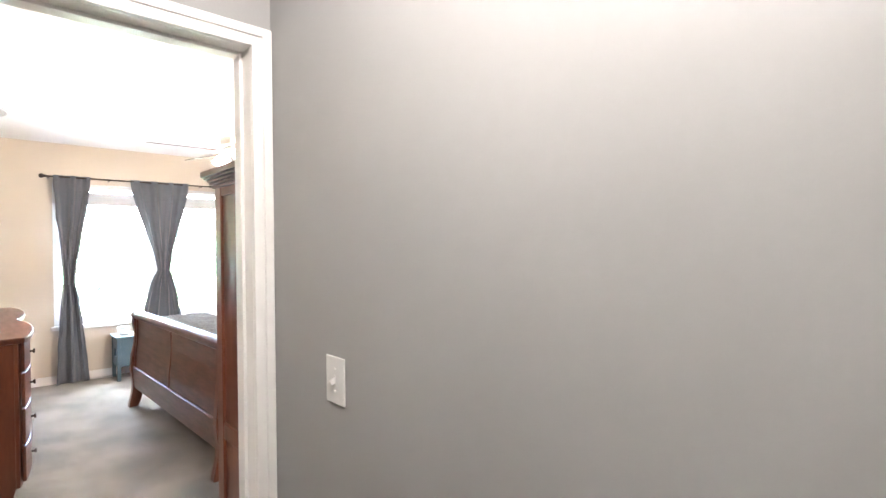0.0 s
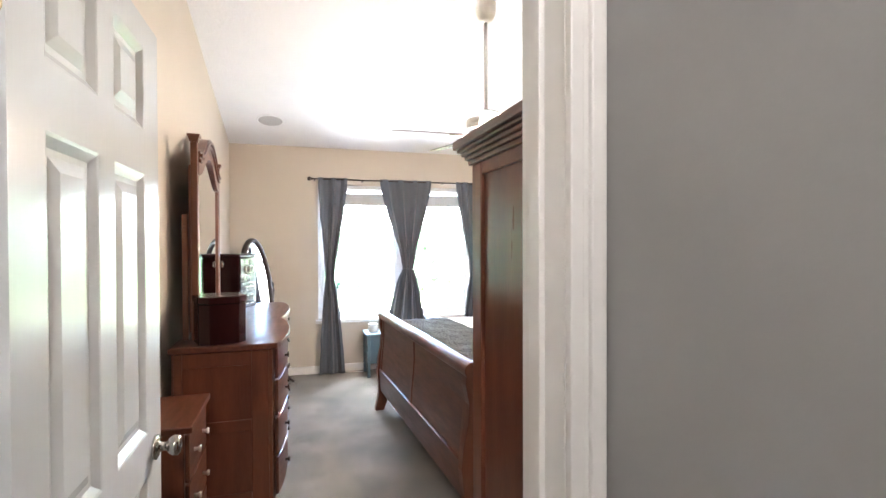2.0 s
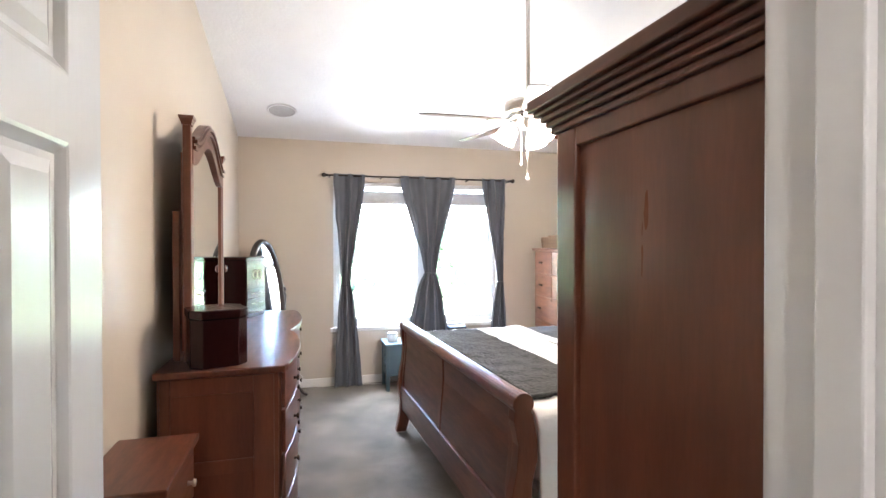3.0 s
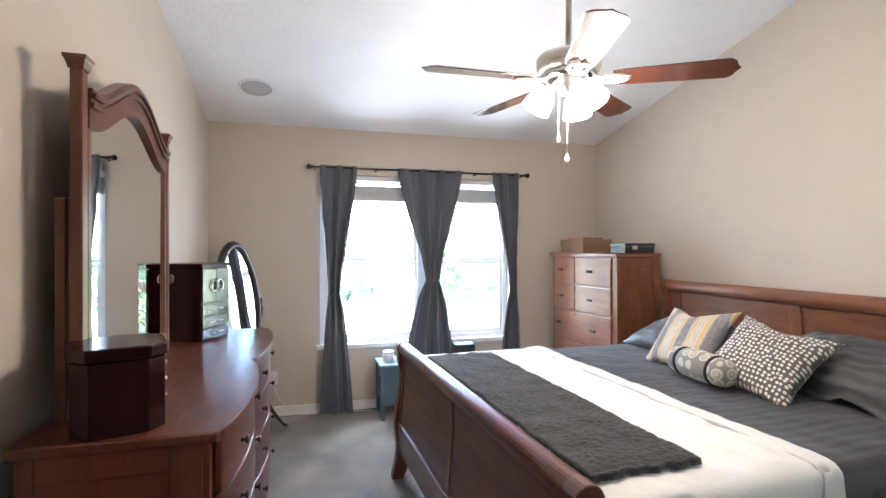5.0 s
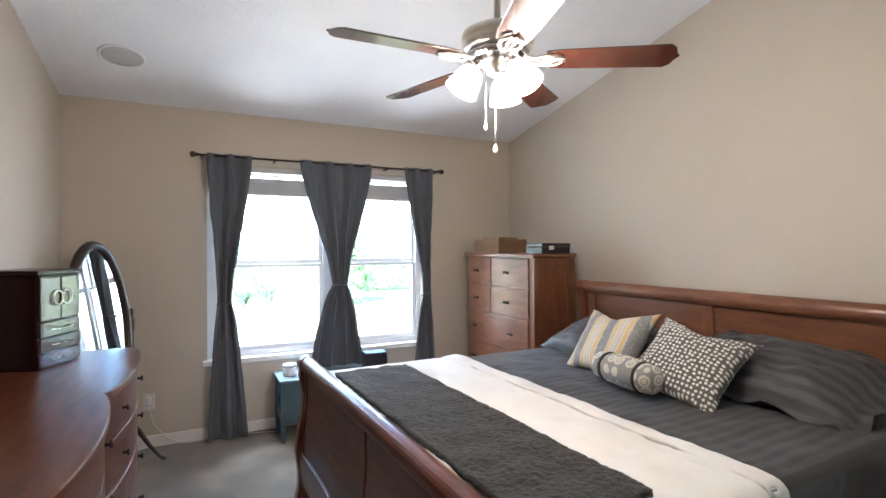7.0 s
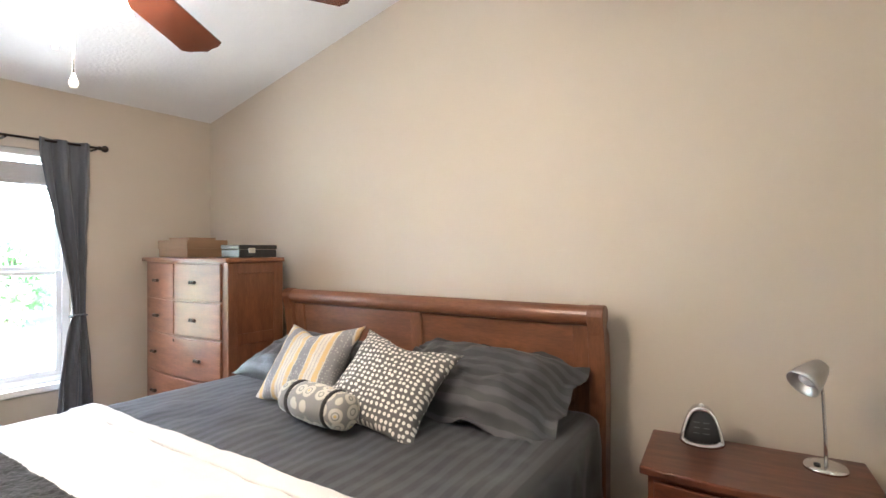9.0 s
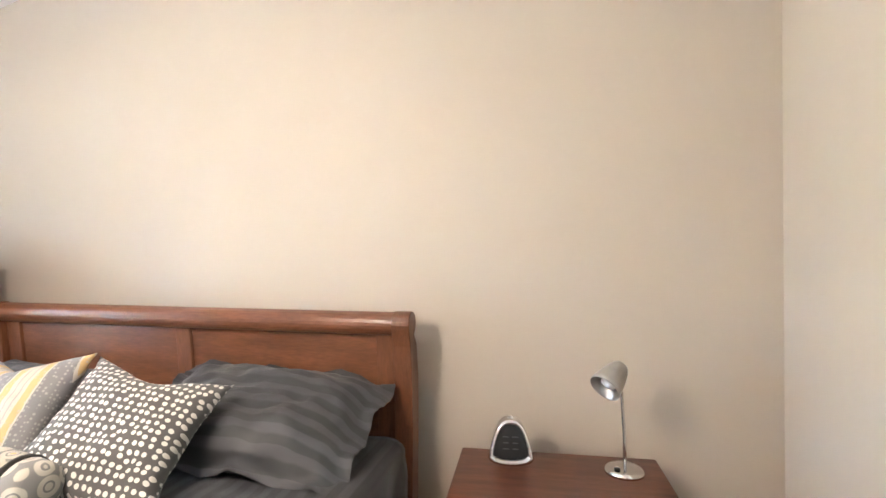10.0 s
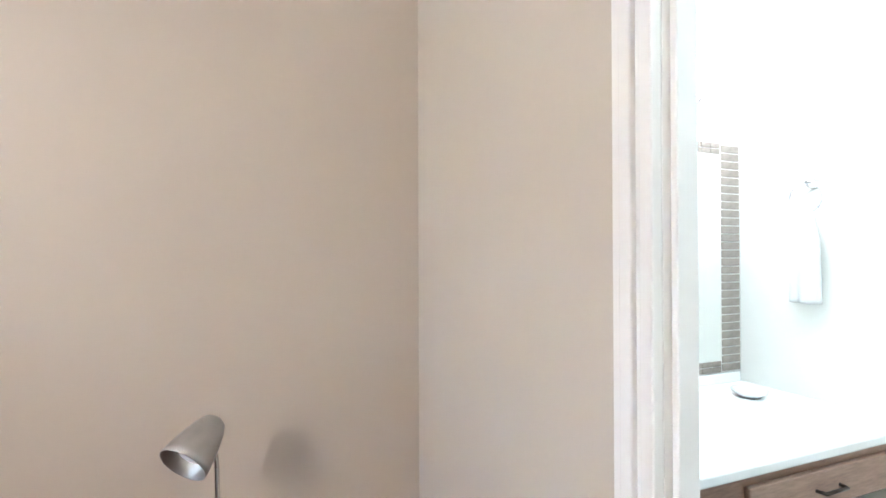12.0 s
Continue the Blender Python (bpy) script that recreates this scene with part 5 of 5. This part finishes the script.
def dome(k, y, n=18):
    """A pointed arch over a shallow bowed foot, leaning back as it rises; k draws it in."""
    ring = [(0.077 * f, 0.026 + 0.120 * (1 - abs(f) ** 2.9)) for f in [1 - 2 * i_ / n for i_ in range(n + 1)]]
    ring += [(0.077 * f, 0.026 - 0.022 * math.sqrt(max(0.0, 1 - f * f))) for f in [-1 + 2 * i_ / n for i_ in range(1, n)]]
    out = []
    for x, z in ring:
        z = max(0.002, 0.070 + (z - 0.070) * k)
        out.append((x * k, y + 0.30 * (z - 0.02), z))
    return out


def loft(rings, cap=True):
    bm = bmesh.new()
    vs_ = [[bm.verts.new(p) for p in r] for r in rings]
    for a, b_ in zip(vs_, vs_[1:]):
        for k in range(len(a)):
            bm.faces.new((a[k], a[(k + 1) % len(a)], b_[(k + 1) % len(a)], b_[k])).smooth = True
    if cap:
        bm.faces.new(vs_[-1])
    bmesh.ops.recalc_face_normals(bm, faces=bm.faces)
    return bm


part("case", loft([dome(0.74, -0.036), dome(0.80, -0.046), dome(0.90, -0.050), dome(0.98, -0.043), dome(1.0, -0.030), dome(0.95, 0.005), dome(0.72, 0.030)]), CHROME, clk, local=True)
part("face", loft([dome(0.745, -0.031), dome(0.70, -0.033), dome(0.35, -0.034)]), BLACK, clk, "glossy dark display face", local=True)
dg = bmesh.new()
for x0 in (-0.027, 0.005):
    for z in (0.052, 0.070, 0.088):
        box(x0, x0 + 0.020, -0.0372 + 0.30 * (z - 0.02), -0.0362 + 0.30 * (z - 0.02), z, z + 0.003, bm=dg)
part("digits", dg, DIGIT, clk, "faint grey display bars", local=True)
part("button", lathe([(0, 0.139), (0.009, 0.139), (0.009, 0.147), (0.005, 0.152), (0, 0.153)], (0, 0.012, 0), 16), SILVER, clk, local=True)

rl = thing("reading_lamp", "brushed grey gooseneck reading lamp, switched off", "lamp", (-2.126, 3.545, NZ))
part("base", lathe([(0, 0.001), (0.062, 0.001), (0.063, 0.008), (0.056, 0.016), (0.030, 0.022), (0, 0.023)], (-2.126, 3.545, NZ), 32), CHROME, rl)
part("neck", tube([(-2.126, 3.512, NZ + 0.02), (-2.128, 3.512, NZ + 0.12), (-2.132, 3.548, NZ + 0.24), (-2.138, 3.535, NZ + 0.315), (-2.150, 3.515, NZ + 0.335)], 0.0055, 10), CHROME, rl)
ax = Vector((-0.070, -0.085, -0.075)).normalized()
hd = lathe([(0, -0.065), (0.014, -0.064), (0.026, -0.056), (0.036, -0.036), (0.046, 0.0), (0.054, 0.040), (0.056, 0.058), (0.053, 0.058), (0.044, 0.005), (0.030, -0.035), (0, -0.050)], (0, 0, 0), 28)
hm = Matrix.Translation((-2.162, 3.498, NZ + 0.318)) @ ax.to_track_quat("Z", "Y").to_matrix().to_4x4() @ Matrix.Scale(0.90, 4)
hd.transform(hm)
head = part("shade", hd, SILVER, rl, "brushed grey bullet shade")
bu = lathe([(0, -0.030), (0.016, -0.026), (0.020, 0.0), (0.028, 0.020), (0.026, 0.036), (0, 0.046)], (0, 0, 0), 20)
bu.transform(hm)
part("bulb", bu, WAX, head, "frosted unlit bulb")
part("switch", lathe([(0, 0.0), (0.010, 0.0), (0.009, 0.006), (0, 0.007)], (-2.15, 3.512, NZ + 0.021), 12), BLACK, rl)

# ---- blue table under the window ----
TX0, TX1, TY0, TY1, TZ = -6.14, -5.80, 1.436, 2.34, 0.476
bt = thing("side_table", "distressed teal-blue painted trunk table under the window", "table", ((TX0 + TX1) / 2, 1.88, 0))
part("tabletop", box(TX0, TX1, TY0, TY1, TZ - 0.020, TZ, 0.006), TEALSHEEN, bt, "worn teal top, coloured paler for the window's sheen")
for y in (TY0 + 0.020, TY1 - 0.038):
    pan = box(TX0 + 0.03, TX0 + 0.12, y, y + 0.018, 0.15, TZ - 0.021)
    box(TX1 - 0.12, TX1 - 0.03, y, y + 0.018, 0.15, TZ - 0.021, bm=pan)
    box(TX0 + 0.12, TX1 - 0.12, y, y + 0.018, 0.15, 0.245, bm=pan)
    box(TX0 + 0.12, TX1 - 0.12, y, y + 0.018, 0.335, TZ - 0.021, bm=pan)
    part("end_panel", pan, BLUE, bt, "end panel with a hand hole")
    for x in (TX0 + 0.012, TX1 - 0.050):
        part("leg", prism([(x + 0.006, 0.0), (x + 0.032, 0.0), (x + 0.038, TZ - 0.021), (x, TZ - 0.021)], "y", y - 0.008, y + 0.028, 0.003), BLUE, bt)
for x in (TX0 + 0.026, TX1 - 0.036):
    part("front_panel", box(x, x + 0.014, TY0 + 0.048, TY1 - 0.048, 0.15, TZ - 0.021, 0.002), BLUE, bt)
part("bottom_board", box(TX0 + 0.04, TX1 - 0.036, TY0 + 0.038, TY1 - 0.038, 0.15, 0.165), BLUE, bt)
cn = thing("candle_jar", "small white ceramic candle jar on the blue table", "candle", (-5.965, 1.535, TZ))
part("jar", lathe([(0, 0.001), (0.046, 0.001), (0.051, 0.006), (0.052, 0.062), (0.049, 0.066), (0.046, 0.060), (0, 0.056)], (-5.965, 1.535, TZ), 24), WAX, cn)
part("lid", lathe([(0, 0.068), (0.052, 0.067), (0.052, 0.084), (0.048, 0.089), (0, 0.090)], (-5.965, 1.535, TZ), 24), WAX, cn)
bs = thing("desk_speaker", "black wedge-shaped speaker on the blue table", "speaker", (-5.92, 2.21, TZ))
part("body", prism([(-5.985, TZ + 0.001), (-5.855, TZ + 0.001), (-5.872, TZ + 0.125), (-5.965, TZ + 0.138)], "y", 2.12, 2.31, 0.010), BLACK, bs)
part("cable", tube([(-5.97, 2.13, TZ + 0.008), (-5.95, 1.96, TZ + 0.005), (-6.00, 1.84, TZ + 0.005), (-5.94, 1.74, TZ + 0.005), (-6.05, 1.66, TZ + 0.005)], 0.003, 6), BLACK, bs)

# ---- cheval mirror in the corner ----
cm = thing("cheval_mirror", "oval tilting floor mirror in a dark wood frame", "mirror", (-5.78, 0.335, 0), -31)
PT = 6


def oval(rx, rz, y, cz, n=40):
    t_ = math.radians(PT)
    return [(rx * math.cos(2 * math.pi * k / n), y - (rz * math.sin(2 * math.pi * k / n)) * math.sin(t_), cz + rz * math.sin(2 * math.pi * k / n) * math.cos(t_)) for k in range(n + 1)]


part("frame", tube(oval(0.225, 0.53, 0.0, 0.965), 0.031, 10), DARKW, cm, local=True)
g = bmesh.new()
pts = [g.verts.new(p) for p in oval(0.215, 0.52, 0.006, 0.965)[:-1]]
g.faces.new(pts)
ex = bmesh.ops.extrude_face_region(g, geom=g.faces[:])
bmesh.ops.translate(g, vec=(0, -0.006, 0), verts=[v for v in ex["geom"] if isinstance(v, bmesh.types.BMVert)])
bmesh.ops.recalc_face_normals(g, faces=g.faces)
part("mirror_glass", g, MIRROR, cm, "clear mirror glass", local=True)
for s in (-1, 1):
    part("upright", lathe([(0, 0.22), (0.016, 0.22), (0.020, 0.30), (0.014, 0.34), (0.017, 0.60), (0.013, 0.88), (0.019, 0.93), (0.019, 0.985), (0.010, 1.0), (0.017, 1.03), (0.010, 1.055), (0, 1.06)], (0.275 * s, 0, 0), 14), DARKW, cm, local=True)
    part("pivot", tube([(0.245 * s, 0, 0.965), (0.30 * s, 0, 0.965)], 0.010, 8), DARKW, cm, local=True)
    for f in (-1, 1):
        part("leg", tube([(0.275 * s, 0.0, 0.24), (0.275 * s, 0.05 * f, 0.20), (0.275 * s, 0.13 * f, 0.10), (0.275 * s, 0.21 * f, 0.025), (0.275 * s, 0.245 * f, 0.014)], [0.018, 0.018, 0.015, 0.012, 0.013], 8), DARKW, cm, local=True)
part("stretcher", tube([(-0.275, 0, 0.27), (0.275, 0, 0.27)], 0.013, 8), DARKW, cm, local=True)

# ---- bathroom ----
va = thing("vanity", "bathroom vanity in pinkish oak with a knee space", "vanity", (-0.84, 3.53, 0))
part("apron", box(XB + 0.1, XS - 0.002, 3.24, 3.26, 0.74, 0.884, 0.003), VWOOD, va)
part("cabinet", box(XB + 0.1, -1.02, 3.245, 3.79, 0.08, 0.74, 0.003), VWOOD, va)
part("drawer", box(-0.92, -0.32, 3.222, 3.24, 0.755, 0.855, 0.004), VWOOD, va)
part("pull", tube([(-0.67, 3.222, 0.805), (-0.665, 3.20, 0.805), (-0.575, 3.20, 0.805), (-0.57, 3.222, 0.805)], 0.005, 8), BRONZE, va, "dark bar pull")
ct = thing("countertop", "glossy white cultured marble vanity top", "countertop", (-0.84, 3.53, 0.87))
part("slab", box(XB + 0.09, XS - 0.001, 3.215, YB - 0.001, 0.885, 0.915, 0.006), STONE, ct)
part("backsplash", box(XB + 0.09, XS - 0.02, YB - 0.02, YB - 0.001, 0.9155, 0.955, 0.004), STONE, ct)
sd = thing("soap_dish", "pale pressed-glass soap dish on the vanity top", "soap dish", (-0.38, 3.62, 0.915))
part("dish", lathe([(0, 0.001), (0.035, 0.001), (0.055, 0.016), (0.060, 0.026), (0.056, 0.026), (0.034, 0.008), (0, 0.006)], (-0.38, 3.62, 0.915), 24), FROST, sd)
bmir = thing("vanity_mirror", "wall mirror framed with brown stone mosaic tiles", "mirror", (-0.84, YB, 1.4))
part("mirror_glass", box(XB + 0.11, -0.306, YB - 0.008, YB - 0.0005, 1.004, 1.83), MIRROR, bmir)
grout = box(-0.306, XS - 0.001, YB - 0.007, YB - 0.0005, 0.957, 1.875)
box(XB + 0.11, -0.306, YB - 0.007, YB - 0.0005, 0.957, 1.004, bm=grout)
box(XB + 0.11, -0.306, YB - 0.007, YB - 0.0005, 1.83, 1.875, bm=grout)
part("grout", grout, GROUT, bmir, "pale grout bed")
tile_mesh = None
bar = box(-0.050, 0.050, -0.005, 0.0, -0.0138, 0.0138, 0.001, segments=1)
bar_tile = part("tile", bar, TILE, bmir, local=True)
bar_tile.matrix_basis = bmir.matrix_basis.inverted() @ Matrix.Translation((-0.252, YB - 0.006, 0.976))
for k in range(1, 28):
    tl = new("tile", bar_tile.data)
    tl.parent = bmir
    tl.matrix_basis = bmir.matrix_basis.inverted() @ Matrix.Translation((-0.252, YB - 0.006, 0.976 + 0.0325 * k))
spots = [(-0.334 - 0.052 * k, z) for k in range(21) for z in (0.970, 0.993, 1.841, 1.864)]
for x, z in spots:
    if tile_mesh is None:
        tile_mesh = part("tile", box(-0.024, 0.024, -0.005, 0.0, -0.0105, 0.0105, 0.001, segments=1), TILE, None)
        tl = tile_mesh
    else:
        tl = new("tile", tile_mesh.data)
    tl.parent = bmir
    tl.matrix_basis = bmir.matrix_basis.inverted() @ Matrix.Translation((x, YB - 0.006, z))
vl = thing("vanity_light", "chrome vanity light with a lit white shade", "wall lamp", (-0.60, YB, 1.98))
part("backplate", box(-1.00, -0.42, YB - 0.022, YB - 0.001, 1.94, 2.02, 0.006), CHROME, vl)
for x in (-0.88, -0.54):
    part("arm", tube([(x, YB - 0.02, 1.98), (x, YB - 0.10, 1.98), (x, YB - 0.125, 2.0), (x, YB - 0.125, 2.03)], 0.008, 8), CHROME, vl)
    part("shade", lathe([(0.020, 0.03), (0.045, 0.05), (0.055, 0.10), (0.062, 0.16), (0.058, 0.16), (0.050, 0.10), (0.040, 0.055), (0.0, 0.04)], (x, YB - 0.125, 1.98), 20), BATHSHADE, vl, "lit white glass shade")
tr = thing("towel_ring", "chrome towel ring on the bathroom wall", "towel ring", (XS, 3.51, 1.69))
part("mount", lathe([(0, 0), (0.028, 0), (0.026, -0.010), (0.014, -0.020), (0.010, -0.045), (0, -0.046)], (XS, 3.51, 1.69), 18, "x"), CHROME, tr)
part("ring", tube([(XS - 0.045, 3.51 + 0.055 * math.sin(a), 1.632 + 0.055 * math.cos(a)) for a in [2 * math.pi * k / 24 for k in range(25)]], 0.005, 8), CHROME, tr)
tw = thing("hand_towel", "white hand towel hanging from the ring", "towel", (XS - 0.045, 3.51, 1.4))


def towel_place(u, v):
    spread = 0.030 + 0.016 * min(1.0, v * 3)
    return (XS - 0.058 + 0.012 * math.sin(9 * u + 1) * v, 3.51 + spread * (2 * u - 1), 1.578 - 0.32 * v)


part("cloth", sheet(24, 20, towel_place), TOWEL, tw, solid=0.014)
